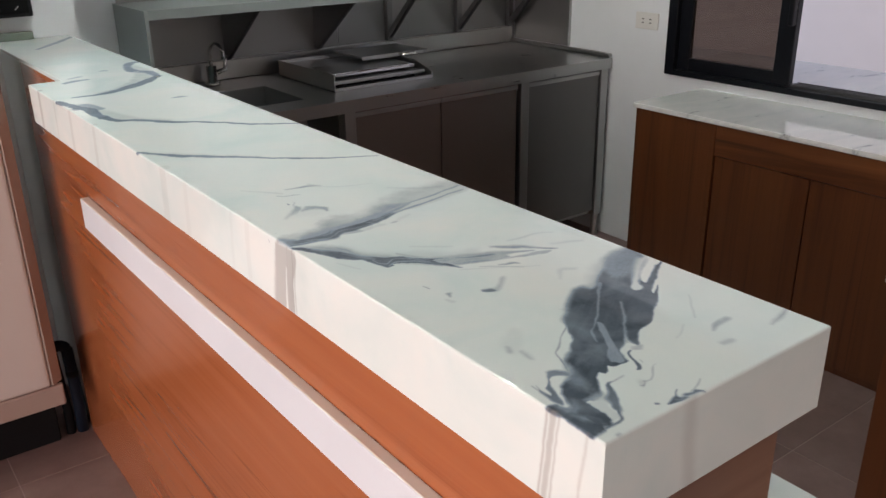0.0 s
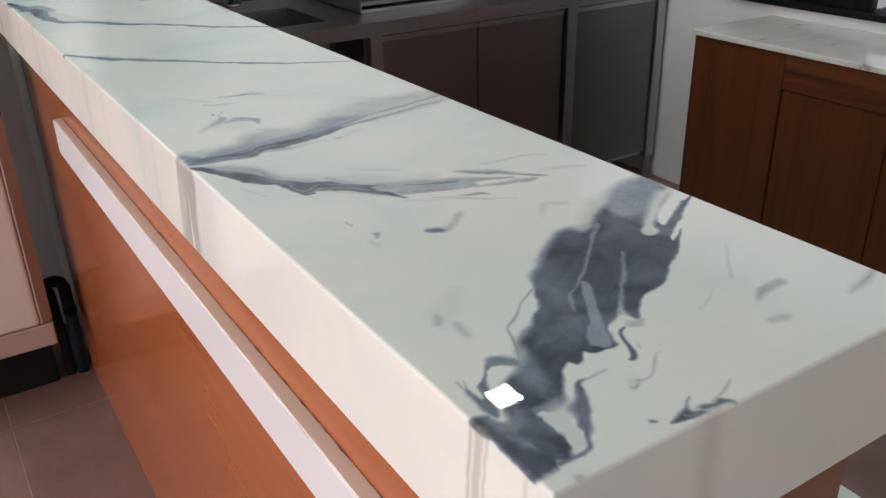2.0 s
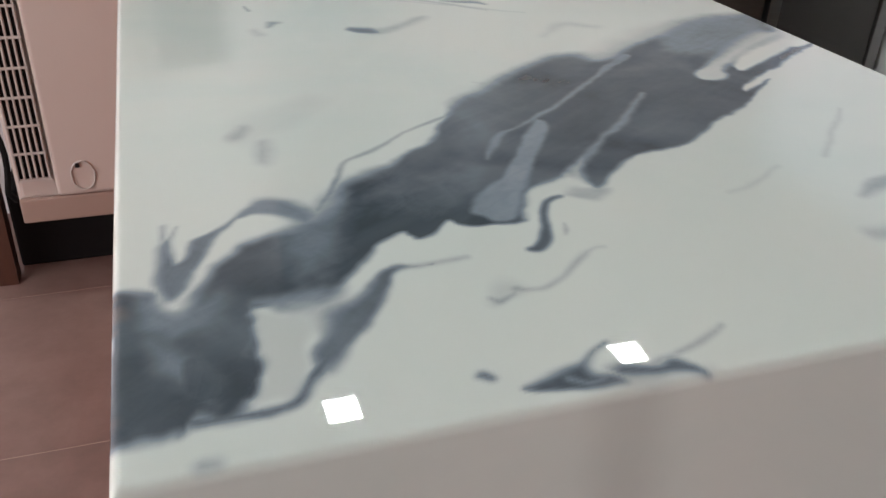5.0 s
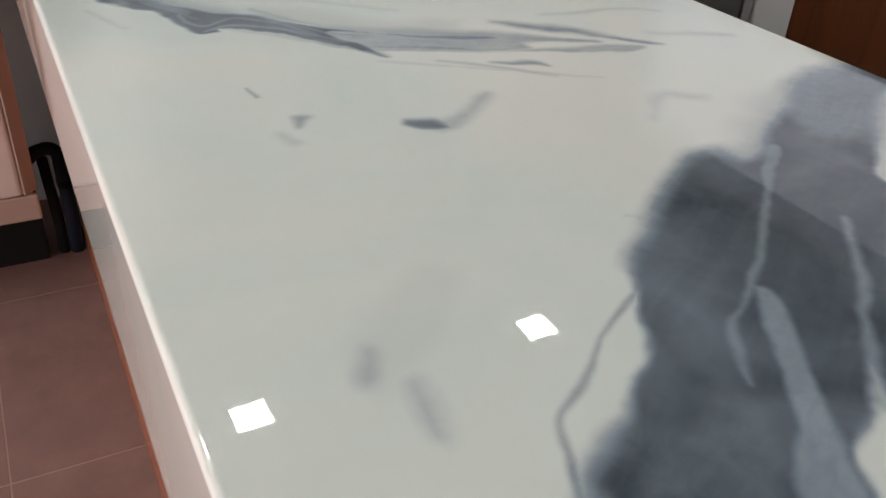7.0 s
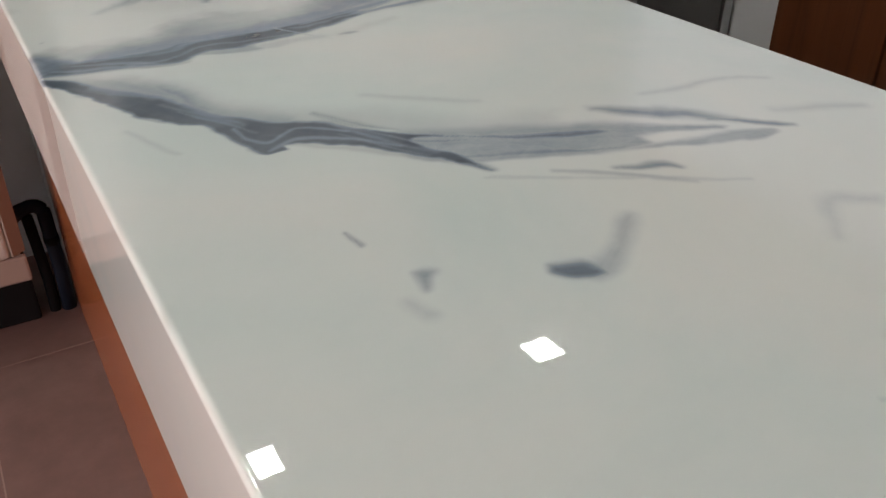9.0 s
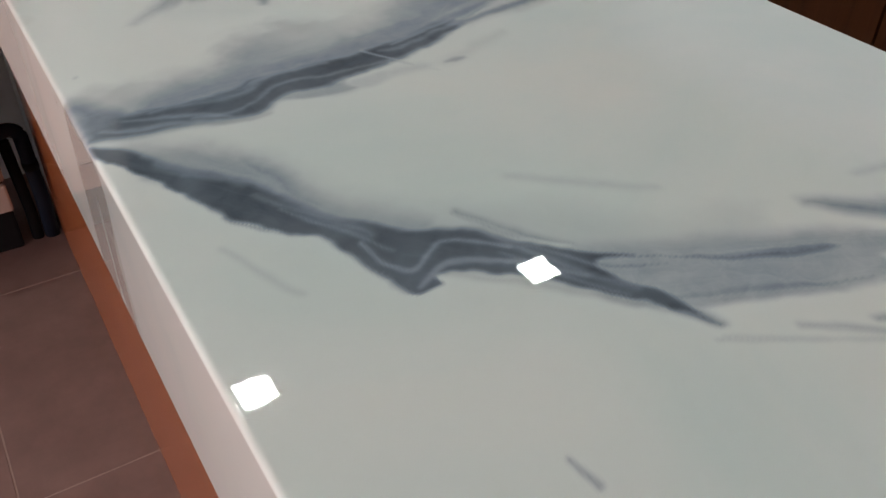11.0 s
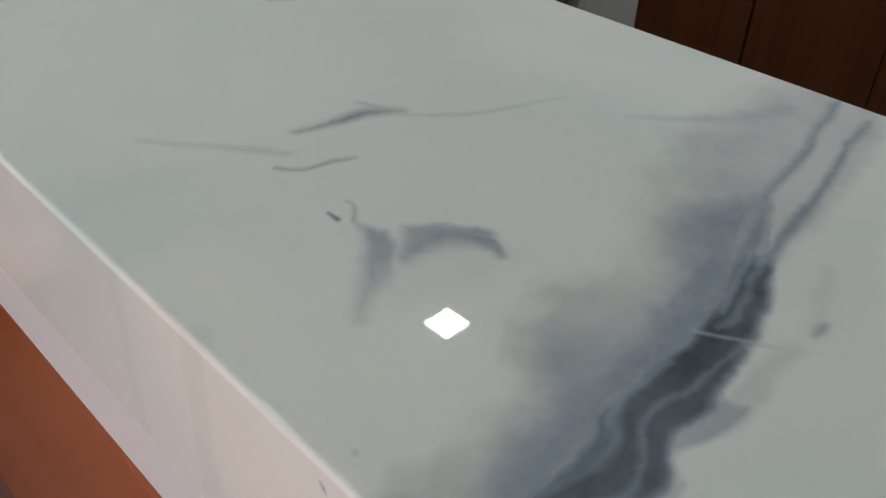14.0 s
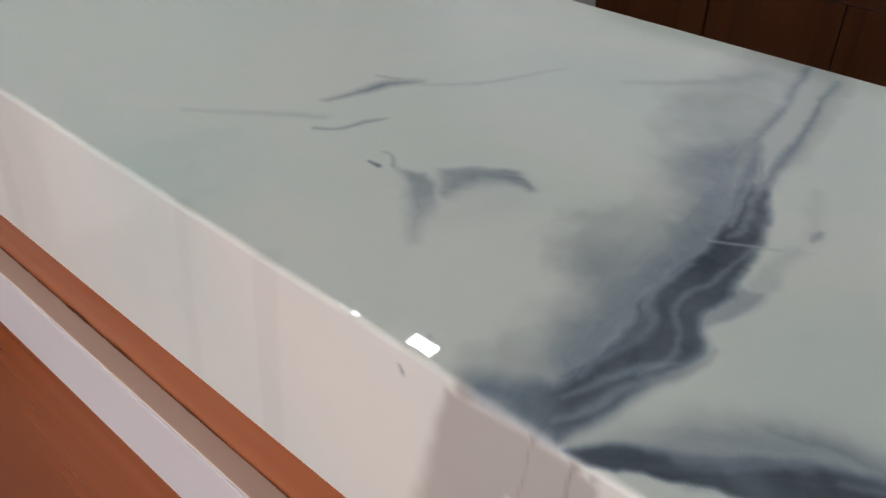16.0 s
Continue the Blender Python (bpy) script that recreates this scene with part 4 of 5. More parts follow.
def slab(name, us, vs, x0, v_fold, thick, parent):
    """A poured slab: a fine skin over top, front and end, with its veins as attributes, closed behind and below."""
    arc = math.pi / 2 * RIM - RIM
    U, V = np.meshgrid(us, vs, indexing="ij")
    u, v = U.ravel(), V.ravel()
    hx, dx = fold(u, RIM)
    hy, dy = fold(v - v_fold, RIM) if v_fold is not None else (v, np.zeros(len(v)))
    x, y = x0 + hx, hy + (v_fold or 0.0)
    z = np.maximum(TOP - dx - dy, TOP - thick)
    # the pour stands a hair proud along its rim and sags a little inside
    z += 0.000012 * lattice_noise(u * 1000, v * 1000, 60, 21) * (dx + dy < 1e-6)
    nu, nv = len(us), len(vs)
    idx = np.arange(nu * nv).reshape(nu, nv)
    a, b, c, d = idx[:-1, :-1], idx[1:, :-1], idx[1:, 1:], idx[:-1, 1:]
    quads = np.stack([a, b, c, d], -1).reshape(-1, 4)
    both = ((u < -arc - 1e-6)[quads].any(1)) & (((v - (v_fold or 0)) < -arc - 1e-6)[quads].any(1)) if v_fold is not None else np.zeros(len(quads), bool)
    quads = quads[~both]
    verts = np.stack([x, y, z], -1)
    n0 = len(verts)
    lo, y0, y1 = TOP - thick, verts[:, 1].min(), verts[:, 1].max()
    extra = np.array([(x0, y0, lo), (W, y0, lo), (W, y1, lo), (x0, y1, lo), (W, y0, TOP - 0.0005), (W, y1, TOP - 0.0005), (x0, y1, TOP - 0.002)])
    more = np.array([(0, 3, 2, 1), (1, 2, 5, 4), (2, 3, 6, 5)]) + n0
    verts, faces = np.vstack([verts, extra]), np.vstack([quads, more])
    me = bpy.data.meshes.new(name)
    me.vertices.add(len(verts))
    me.vertices.foreach_set("co", verts.ravel())
    me.loops.add(faces.size)
    me.loops.foreach_set("vertex_index", faces.ravel().astype(np.int32))
    me.polygons.add(len(faces))
    me.polygons.foreach_set("loop_start", np.arange(0, faces.size, 4, dtype=np.int32))
    smooth = np.ones(len(faces), bool)
    smooth[-3:] = False
    me.polygons.foreach_set("use_smooth", smooth)
    me.update(calc_edges=True)
    me.validate()
    c = Canvas(np.append(u, np.full(7, -500.0)) * 1000 + x0 * 1000, np.append(v, np.full(7, -500.0)) * 1000)
    for pour in POURS:
        c.paint(*pour)
    for key, data in (("vein", c.vein), ("wash", c.wash), ("warm_streak", c.warm_streak)):
        me.attributes.new(key, "FLOAT", "POINT").data.foreach_set("value", data.astype(np.float32))
    me.attributes.new("flow", "FLOAT_VECTOR", "POINT").data.foreach_set("vector", c.flow.astype(np.float32).ravel())
    me.materials.append(M_MARBLE)
    ob = new(name, me)
    ob.parent = parent
    ob.matrix_parent_inverse = parent.matrix_basis.inverted()
    return ob


bartop = thing("bar_countertop", 0.14, 1.0, TOP - APRON, "glossy white resin bar top with smoky grey marble veins", "countertop")
_us = np.concatenate([np.arange(-APRON, -0.006, 0.0022), np.arange(-0.006, -0.003, 0.001), np.arange(-0.003, 0.004, 0.0005), np.arange(0.004, W, 0.0008), [W]])
_vs = np.concatenate([np.arange(-APRON, -0.006, 0.003), np.arange(-0.006, -0.003, 0.001), np.arange(-0.003, 0.004, 0.0005), np.arange(0.004, 0.70, 0.0008), np.arange(0.70, L, 0.0024), [L]])
slab("main_slab", _us, _vs, 0.0, 0.0, APRON, bartop)
_us = np.concatenate([np.arange(-0.02, -0.006, 0.002), np.arange(-0.006, 0.008, 0.0012), np.arange(0.008, W - NOTCH, 0.0035), [W - NOTCH]])
_vs = np.append(np.arange(L + 0.0015, END, 0.004), END)
slab("far_slab", _us, _vs, NOTCH, None, 0.008, bartop)

# ---- the bar counter ----
PX = 0.073
counter = thing("bar_counter", 0.16, 1.0, 0, "orange-brown veneered bar counter front with a white ledge", "counter")
part("front_panel", box(PX, PX + 0.018, 0.03, 2.08, 0.0, TOP - APRON - 0.001, 0.001, 1), M_WOOD, counter)
part("far_panel", box(PX, PX + 0.018, L + 0.002, 2.08, TOP - APRON + 0.001, TOP - 0.009), M_WOOD, counter)
part("end_panel", box(PX + 0.018, W - 0.004, 0.03, 0.048, 0.0, TOP - APRON - 0.001, 0.001, 1), M_WOOD_E, counter, "brown veneered end panel")
part("back_panel", box(W - 0.022, W - 0.004, 0.048, END, 0.0, TOP - APRON - 0.001), M_WOOD_E, counter)
part("far_side", box(PX + 0.01, PX + 0.028, 2.081, END, 0.0, TOP - 0.009), M_GREY, counter, "dark grey painted far panel")
# a ledge with a worn bead of sealant along its upper edge
ledge = part("ledge", box(0.055, PX - 0.0005, 0.0, 1.618, 0.791, 0.861, 0.0015, 2), M_WHITE, counter, "white lacquered ledge strip")
# upper face has its own tone, raised to offset the slab's shade
part("ledge_top", box(0.0565, PX - 0.0005, 0.001, 1.617, 0.8605, 0.8622, 0.0005, 1), M_TAUPE, ledge, "taupe upper face, lightened against shade from the overhang")
rnd = random.Random(5)
pts, rad = [], []
for i in range(150):
    y = 0.02 + i * 1.57 / 149
    pts.append((PX - 0.001, y, 0.8625 + rnd.uniform(0, 0.0012)))
    rad.append(rnd.uniform(0.0001, 0.0004) if rnd.random() < 0.85 else rnd.uniform(0.0005, 0.0012))
part("sealant_bead", tube(pts, rad, 6), M_SEAL, ledge, "uneven dark brown sealant bead", True)
worktop = thing("service_worktop", 0.43, 0.9, 0, "white marbled lower worktop behind the bar", "worktop")
part("board", box(W, 0.472, 0.02, 1.6, 0.77, 0.80, 0.003), M_MARBLE, worktop)
for y in (0.1, 1.5):
    part("support", box(W, 0.45, y, y + 0.018, 0, 0.77), M_WOOD_V, worktop)

# ---- cabinets under the window ----
cab = thing("window_cabinet", 2.3, 0.9, 0, "brown wood cabinet with white marbled top under the window", "cabinet")
part("carcass", box(2.121, XW - 0.002, -0.3, 1.772, 0.0, 0.744), M_WOOD_V, cab)
part("side_stile", box(2.1, 2.1205, 1.417, 1.774, 0.004, 0.744, 0.0015), M_WOOD_V, cab)
part("top_rail", box(2.098, 2.1205, -0.3, 1.4135, 0.637, 0.744, 0.0015), M_WOOD_H, cab, "brown veneered rail with level grain")
for y0, y1 in ((1.054, 1.411), (0.697, 1.05), (0.34, 0.693), (-0.017, 0.336)):
    part("door", box(2.105, 2.1205, y0, y1, 0.03, 0.633, 0.0015), M_WOOD_V, cab)
part("marble_top", box(2.09, XW - 0.002, -0.3, 1.784, 0.746, 0.764, 0.003), M_MARBLE2, cab, "glossy white marbled top")
isl = thing("side_cabinet", 1.6, 0.0, 0, "brown wood cabinet end near the bar", "cabinet")
part("carcass", box(1.3, 2.0, -0.7, 0.386, 0.05, 0.735, 0.0015), M_WOOD_V, isl)
part("plinth", box(1.34, 1.98, -0.66, 0.35, 0.0, 0.05), M_BLACK, isl)
part("cabinet_top", box(1.28, 2.02, -0.72, 0.404, 0.736, 0.758, 0.003), M_MARBLE2, isl)

# ---- serving window ----
win = thing("window_1", XW, 1.0, WZ0, "black aluminium sliding serving window, half open", "window", kind="structure")
fx0, fx1 = XW - 0.02, XW + 0.09
part("window_frame", box(fx0, fx1, WY1 - 0.045, WY1, WZ0, WZ1, 0.002), M_BLACK, win)
part("window_frame", box(fx0, fx1, WY0, WY0 + 0.045, WZ0, WZ1, 0.002), M_BLACK, win)
part("window_frame", box(fx0, fx1, WY0 + 0.045, WY1 - 0.045, WZ1 - 0.045, WZ1, 0.002), M_BLACK, win)
track = part("sill_track", box(fx0, fx1, WY0 + 0.045, WY1 - 0.045, WZ0, WZ0 + 0.022, 0.002), M_BLACK, win)
for x in (XW + 0.012, XW + 0.034, XW + 0.06):
    part("track_rib", box(x, x + 0.003, WY0 + 0.045, 1.41, WZ0 + 0.022, WZ0 + 0.034), M_DARKSTEEL, track)
for y0, y1 in ((WY0, WY0 + 0.045), (1.15, 1.18), (WY2 - 0.02, WY2)):
    part("transom_post", box(fx0 + 0.01, fx1, y0, y1, WZ1 + 0.001, WZ2 - 0.021, 0.002), M_WHITE, win)
part("transom_rail", box(fx0 + 0.01, fx1, WY0, WY2, WZ2 - 0.02, WZ2, 0.002), M_WHITE, win)
for y0, y1 in ((WY0 + 0.046, 1.149), (1.181, WY2 - 0.021)):
    p = part("transom_pane", box(XW + 0.03, XW + 0.035, y0, y1, WZ1 + 0.001, WZ2 - 0.021), M_GLASS, win, "added clear glass pane above the sashes, out of view")
    p.visible_shadow = False
sash = part("sash", box(XW + 0.002, XW + 0.03, 1.412, 1.482, WZ0 + 0.023, WZ1 - 0.046, 0.003), M_BLACK, win)
part("sash_stile", box(XW + 0.002, XW + 0.03, 1.866, 1.92, WZ0 + 0.023, WZ1 - 0.046, 0.003), M_BLACK, sash)
part("sash_rail", box(XW + 0.002, XW + 0.03, 1.482, 1.866, WZ0 + 0.023, WZ0 + 0.072, 0.003), M_BLACK, sash)
part("pane", box(XW + 0.014, XW + 0.019, 1.482, 1.866, WZ0 + 0.072, WZ1 - 0.046), M_TINT, sash, "bronze tinted glass pane")
part("latch", box(XW - 0.022, XW + 0.002, 1.414, 1.436, 1.042, 1.19, 0.004), M_BLACK, sash, "black plastic latch")
outer = thing("outer_counter", 2.9, 1.0, WZ0, "white marbled serving shelf outside the window", "shelf")
part("shelf_board", box(XW + 0.15, 3.15, 0.0, 2.6, WZ0 - 0.03, WZ0 + 0.002, 0.003), M_MARBLE2, outer)
for y in (0.3, 2.2):
    part("shelf_bracket", prism([(XW + 0.15, WZ0 - 0.03), (3.05, WZ0 - 0.03), (XW + 0.15, WZ0 - 0.35)], "y", y, y + 0.02), M_BLACK, outer)

sock = thing("wall_socket", XW, 2.086, 1.0, "white double wall socket with flat slots", "wall socket")
plate = part("plate", box(XW - 0.008, XW - 0.0005, 2.026, 2.146, 0.966, 1.034, 0.003), M_PLASTIC, sock)
for y in (2.067, 2.105):
    unit = part("outlet", box(XW - 0.0095, XW - 0.0078, y - 0.014, y + 0.014, 0.981, 1.019, 0.001), M_PLASTIC, plate)
    for z in (0.991, 1.006):
        part("slot", box(XW - 0.0105, XW - 0.0093, y - 0.006, y + 0.004, z, z + 0.004), M_RUBBER, plate)

# ---- steel kitchen ----
ZT, YF, XR, XL = 0.828, 2.255, 2.482, 0.36
st = thing("steel_table", 1.5, 2.6, 0, "brushed steel kitchen table with doors and a sink", "steel table")
SX0, SX1, SY0, SY1 = 0.80, 1.03, 2.375, 2.70
bm = box(XL, SX0, YF, YB - 0.004, ZT - 0.045, ZT)
box(SX1, XR, YF, YB - 0.004, ZT - 0.045, ZT, bm=bm)
box(SX0, SX1, YF, SY0, ZT - 0.045, ZT, bm=bm)
box(SX0, SX1, SY1, YB - 0.004, ZT - 0.045, ZT, bm=bm)
part("table_top", bm, M_STEEL, st)
part("splashback", box(XL, XR, YB - 0.022, YB - 0.003, ZT + 0.001, ZT + 0.075, 0.003), M_STEEL, st)
part("side_lip", box(XR - 0.012, XR + 0.008, YF + 0.01, YB - 0.023, ZT + 0.001, ZT + 0.018, 0.003), M_STEEL, st)
bm = box(SX0, SX0 + 0.004, SY0, SY1, 0.63, ZT - 0.001)
box(SX1 - 0.004, SX1, SY0, SY1, 0.63, ZT - 0.001, bm=bm)
box(SX0, SX1, SY0, SY0 + 0.004, 0.63, ZT - 0.001, bm=bm)
box(SX0, SX1, SY1 - 0.004, SY1, 0.63, ZT - 0.001, bm=bm)
box(SX0, SX1, SY0, SY1, 0.626, 0.63, bm=bm)
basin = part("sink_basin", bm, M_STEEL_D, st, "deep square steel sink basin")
part("drain", tube([(0.915, 2.54, 0.63), (0.915, 2.54, 0.634)], [0.035, 0.03], 20), M_CHROME, basin)
for x in (0.40, 1.125, 1.962, XR - 0.05):
    leg = part("post", box(x, x + 0.045, YF + 0.012, YF + 0.05, 0.1, ZT - 0.046, 0.003), M_STEEL_V, st)
    part("foot", tube([(x + 0.022, YF + 0.03, 0.0), (x + 0.022, YF + 0.03, 0.02), (x + 0.022, YF + 0.03, 0.1)], [0.022, 0.016, 0.016], 14), M_STEEL_V, leg)
for x in (0.40, XR - 0.05):
    part("post", box(x, x + 0.045, YB - 0.06, YB - 0.02, 0.0, ZT - 0.046, 0.003), M_STEEL_V, st)
part("bottom_shelf", box(XL + 0.04, XR - 0.005, YF + 0.052, YB - 0.01, 0.1, 0.12), M_STEEL_V, st)
part("back_sheet", box(1.17, XR - 0.005, YB - 0.016, YB - 0.006, 0.121, ZT - 0.046), M_DARKSTEEL, st)
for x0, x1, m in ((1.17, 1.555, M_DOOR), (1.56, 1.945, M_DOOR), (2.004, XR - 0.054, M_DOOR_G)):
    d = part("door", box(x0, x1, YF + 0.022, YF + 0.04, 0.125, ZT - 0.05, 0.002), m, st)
    part("door_lip", box(x0, x1, YF + 0.016, YF + 0.0225, ZT - 0.07, ZT - 0.054, 0.001), M_STEEL_V, d)
part("side_sheet", box(XR - 0.004, XR - 0.001, YF + 0.05, YB - 0.02, 0.121, ZT - 0.047), M_STEEL_V, st)
part("divider", box(1.12, 1.125, YF + 0.05, YB - 0.02, 0.121, ZT - 0.047), M_STEEL_V, st)

# added dark sheets: the shelves' shade on the back wall
sheet = thing("steel_wall_panel", 1.0, YB, 0.91, "dark steel sheet in place of shade under the wall shelves", "wall panel")
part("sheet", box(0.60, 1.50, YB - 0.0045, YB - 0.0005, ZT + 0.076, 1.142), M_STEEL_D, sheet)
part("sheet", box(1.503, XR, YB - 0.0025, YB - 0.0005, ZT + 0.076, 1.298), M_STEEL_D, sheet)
cladd = thing("steel_wall_panel", XW, 2.7, ZT, "brushed steel splash sheet on the side wall", "wall panel")
part("sheet", box(XW - 0.006, XW - 0.001, 2.54, YB - 0.024, ZT + 0.02, 1.75), M_STEEL_V, cladd)
part("edge_trim", box(XW - 0.016, XW - 0.0005, 2.532, 2.542, ZT + 0.02, 1.75, 0.002), M_STEEL, cladd)

tap = thing("sink_faucet", 0.88, 2.84, ZT, "chrome gooseneck faucet with a lever at the sink", "faucet")
part("base", tube([(0.88, 2.84, ZT), (0.88, 2.84, ZT + 0.012), (0.88, 2.84, ZT + 0.014), (0.88, 2.84, ZT + 0.075)], [0.03, 0.03, 0.02, 0.019], 20), M_CHROME, tap, "", True)
arc = [(0.88, 2.84, ZT + 0.075), (0.88, 2.84, ZT + 0.12)] + [(0.88 + 0.012 * (1 - math.cos(a)), 2.84 - 0.035 * (1 - math.cos(a)), ZT + 0.12 + 0.04 * math.sin(a)) for a in [k * math.pi / 10 for k in range(1, 11)]] + [(0.904, 2.77, ZT + 0.105)]
part("spout", tube(arc, 0.0068, 14), M_CHROME, tap, "", True)
part("lever", tube([(0.9, 2.83, ZT + 0.05), (0.925, 2.815, ZT + 0.06), (0.932, 2.812, ZT + 0.115)], [0.011, 0.01, 0.006], 12), M_CHROME, tap, "", True)

# grease tray with an open front and slots, a flat lid lying on its back edge
tray = thing("grease_tray", 1.4, 2.62, ZT, "low open steel tray box on the table", "tray")
tx0, tx1, ty0, ty1, tz = 1.168, 1.612, 2.405, 2.85, ZT + 0.001
part("tray_floor", box(tx0, tx1, ty0, ty1, tz, tz + 0.004), M_STEEL, tray)
part("tray_side", prism([(ty0, tz), (ty1, tz), (ty1, tz + 0.06), (ty0 + 0.03, tz + 0.066), (ty0, tz + 0.06)], "x", tx0, tx0 + 0.004), M_STEEL_V, tray)
part("tray_side", prism([(ty0, tz), (ty1, tz), (ty1, tz + 0.06), (ty0 + 0.12, tz + 0.058), (ty0, tz + 0.026)], "x", tx1 - 0.004, tx1), M_STEEL_V, tray)
part("tray_back", box(tx0 + 0.004, tx1 - 0.004, ty1 - 0.004, ty1, tz + 0.004, tz + 0.06), M_STEEL_V, tray)
upper = part("tray_plate", box(tx0 + 0.006, tx1 - 0.03, ty0 + 0.085, ty1 - 0.006, tz + 0.044, tz + 0.048, 0.001), M_STEEL, tray)
part("plate_rim", box(tx0 + 0.006, tx1 - 0.03, ty0 + 0.079, ty0 + 0.0845, tz + 0.036, tz + 0.05, 0.001), M_CHROME, upper, "bright folded rim")
lower = part("tray_plate", box(tx0 + 0.006, tx1 - 0.012, ty0 + 0.04, ty1 - 0.06, tz + 0.024, tz + 0.028, 0.001), M_DARKSTEEL, tray)
part("plate_rim", box(tx0 + 0.006, tx1 - 0.012, ty0 + 0.034, ty0 + 0.0395, tz + 0.018, tz + 0.03, 0.001), M_STEEL, lower, "folded steel rim")
part("front_lip", box(tx0 + 0.004, tx1 - 0.004, ty0, ty0 + 0.004, tz + 0.004, tz + 0.012), M_STEEL, tray)
part("drip_pan", box(tx0 + 0.03, tx1 - 0.05, ty0 + 0.05, ty1 - 0.01, tz + 0.006, tz + 0.014), M_RUBBER, tray, "black drip pan")
lid = thing("steel_plate", 1.55, 2.72, tz + 0.066, "flat steel cover plate lying on the tray", "cover plate")
part("cover", box(1.42, 1.74, 2.62, 2.84, tz + 0.066, tz + 0.074, 0.002), M_STEEL, lid)
part("rim", box(1.42, 1.74, 2.612, 2.62, tz + 0.06, tz + 0.076, 0.002), M_STEEL, lid)
part("knob", tube([(1.60, 2.6, tz + 0.068), (1.66, 2.59, tz + 0.068)], 0.008, 12), M_CHROME, lid, "", True)

shelf = thing("steel_wall_shelf", 0.95, 2.72, 1.1, "folded steel wall shelf with triangular brackets", "wall shelf")
bm = box(0.587, 1.50, 2.6, YB - 0.002, 1.144, 1.148)
box(0.587, 1.50, 2.597, 2.601, 1.117, 1.149, bm=bm)
part("shelf_board", bm, M_ZINC, shelf)
part("shelf_end", prism([(2.6, 1.148), (YB - 0.004, 1.148), (YB - 0.004, 0.85), (2.6, 0.85)], "x", 0.575, 0.587), M_ZINC, shelf)
part("shelf_back", box(0.587, 1.50, YB - 0.012, YB - 0.003, 1.149, 1.21), M_STEEL, shelf)
for x in (0.98, 1.385):
    part("bracket", prism([(2.605, 1.116), (YB - 0.004, 1.116), (YB - 0.004, 0.905), (YB - 0.03, 0.905)], "x", x, x + 0.014), M_DARKSTEEL, shelf)
shelf2 = thing("steel_wall_shelf", 2.0, 2.72, 1.3, "high steel wall shelf on slanted struts", "wall shelf")
part("shelf_board", box(1.6, 2.47, 2.5, YB - 0.002, 1.3, 1.33, 0.002), M_STEEL, shelf2)
for x in (1.74, 2.13, 2.45):
    b = part("bracket", box(x, x + 0.028, YB - 0.03, YB - 0.003, 0.905, 1.299, 0.002), M_DARKSTEEL, shelf2)
    part("strut", prism([(YB - 0.03, 0.915), (YB - 0.03, 0.95), (2.53, 1.299), (2.505, 1.299)], "x", x + 0.004, x + 0.024), M_DARKSTEEL, b)

# ---- the far corner by the air conditioner ----
ac = thing("air_conditioner", -0.18, 2.07, 0, "tall white floor-standing air conditioner with a black grille", "air conditioner")
ax0, ax1, ay = -0.352, -0.012, 1.886
part("body", box(ax0, ax1 - 0.012, ay + 0.012, 2.26, 0.222, 1.72, 0.016, 3), M_ACBODY, ac)
part("front_panel", box(-0.262, ax1 - 0.03, ay - 0.010, ay + 0.011, 0.287, 1.70, 0.010, 3), M_ACBODY, ac, "smooth white front panel")
part("edge_strip", prism([(ax1 - 0.0295, ay - 0.006), (ax1 - 0.026, ay - 0.008), (ax1, ay + 0.012), (ax1, 2.25), (ax1 - 0.0115, 2.25), (ax1 - 0.0115, ay + 0.0115), (ax1 - 0.0295, ay + 0.0115)], "z", 0.29, 1.70), M_EDGE, ac, "side edge strip, browned for shade and reflected wood")
part("skirt", box(ax0 + 0.004, ax1 - 0.002, ay - 0.005, ay + 0.011, 0.222, 0.285, 0.005, 2), M_ACSKIRT, ac, "beige-brown lower skirt")
# wider than the body: its black also fills in the shade underneath
part("base", box(ax0 - 0.06, ax1 - 0.004, 2.075, 2.25, 0.0, 0.221, 0.006), M_RUBBER, ac, "black set-back base, widened for the shade beneath")
grille = part("grille", box(-0.338, -0.271, ay + 0.004, ay + 0.0112, 0.335, 1.5), M_RUBBER, ac, "black louvred inlet grille")
for k in range(6):
    x = -0.341 + k * 0.0134
    part("grille_bar", box(x, x + 0.005, ay - 0.004, ay + 0.0035, 0.33, 1.5, 0.0015), M_GREYPLASTIC, grille)
for k in range(18):
    z = 0.33 + k * 0.067
    part("cross_bar", box(-0.341, -0.268, ay - 0.006, ay - 0.0045, z, z + 0.006), M_GREYPLASTIC, grille)
part("clear_hook", tube([(-0.198 + 0.026 * math.cos(a), ay - 0.012, 0.337 + 0.036 * math.sin(a)) for a in [k * math.pi / 10 for k in range(21)]], 0.0022, 8), M_GREYPLASTIC, ac, "stuck-on clear plastic cable hook", True)
part("hook_pin", box(-0.212, -0.202, ay - 0.015, ay - 0.0105, 0.358, 0.37, 0.002), M_BLACK, ac)

hose = thing("pipe_bundle", 0.03, 2.09, 0, "dark blue insulated pipe bending down beside the counter", "pipe")
bend = [(-0.03 + 0.014 * k, 2.1, 0.262 + 0.012 * k) for k in range(3)] + [(0.024 + 0.026 * math.sin(a), 2.1, 0.266 + 0.026 * math.cos(a)) for a in [k * math.pi / 12 for k in range(7)]]
part("pipe", tube(bend + [(0.051, 2.1, 0.2), (0.053, 2.099, 0.1), (0.05, 2.095, 0.0)], 0.0165, 14), M_NAVY, hose, "", True)
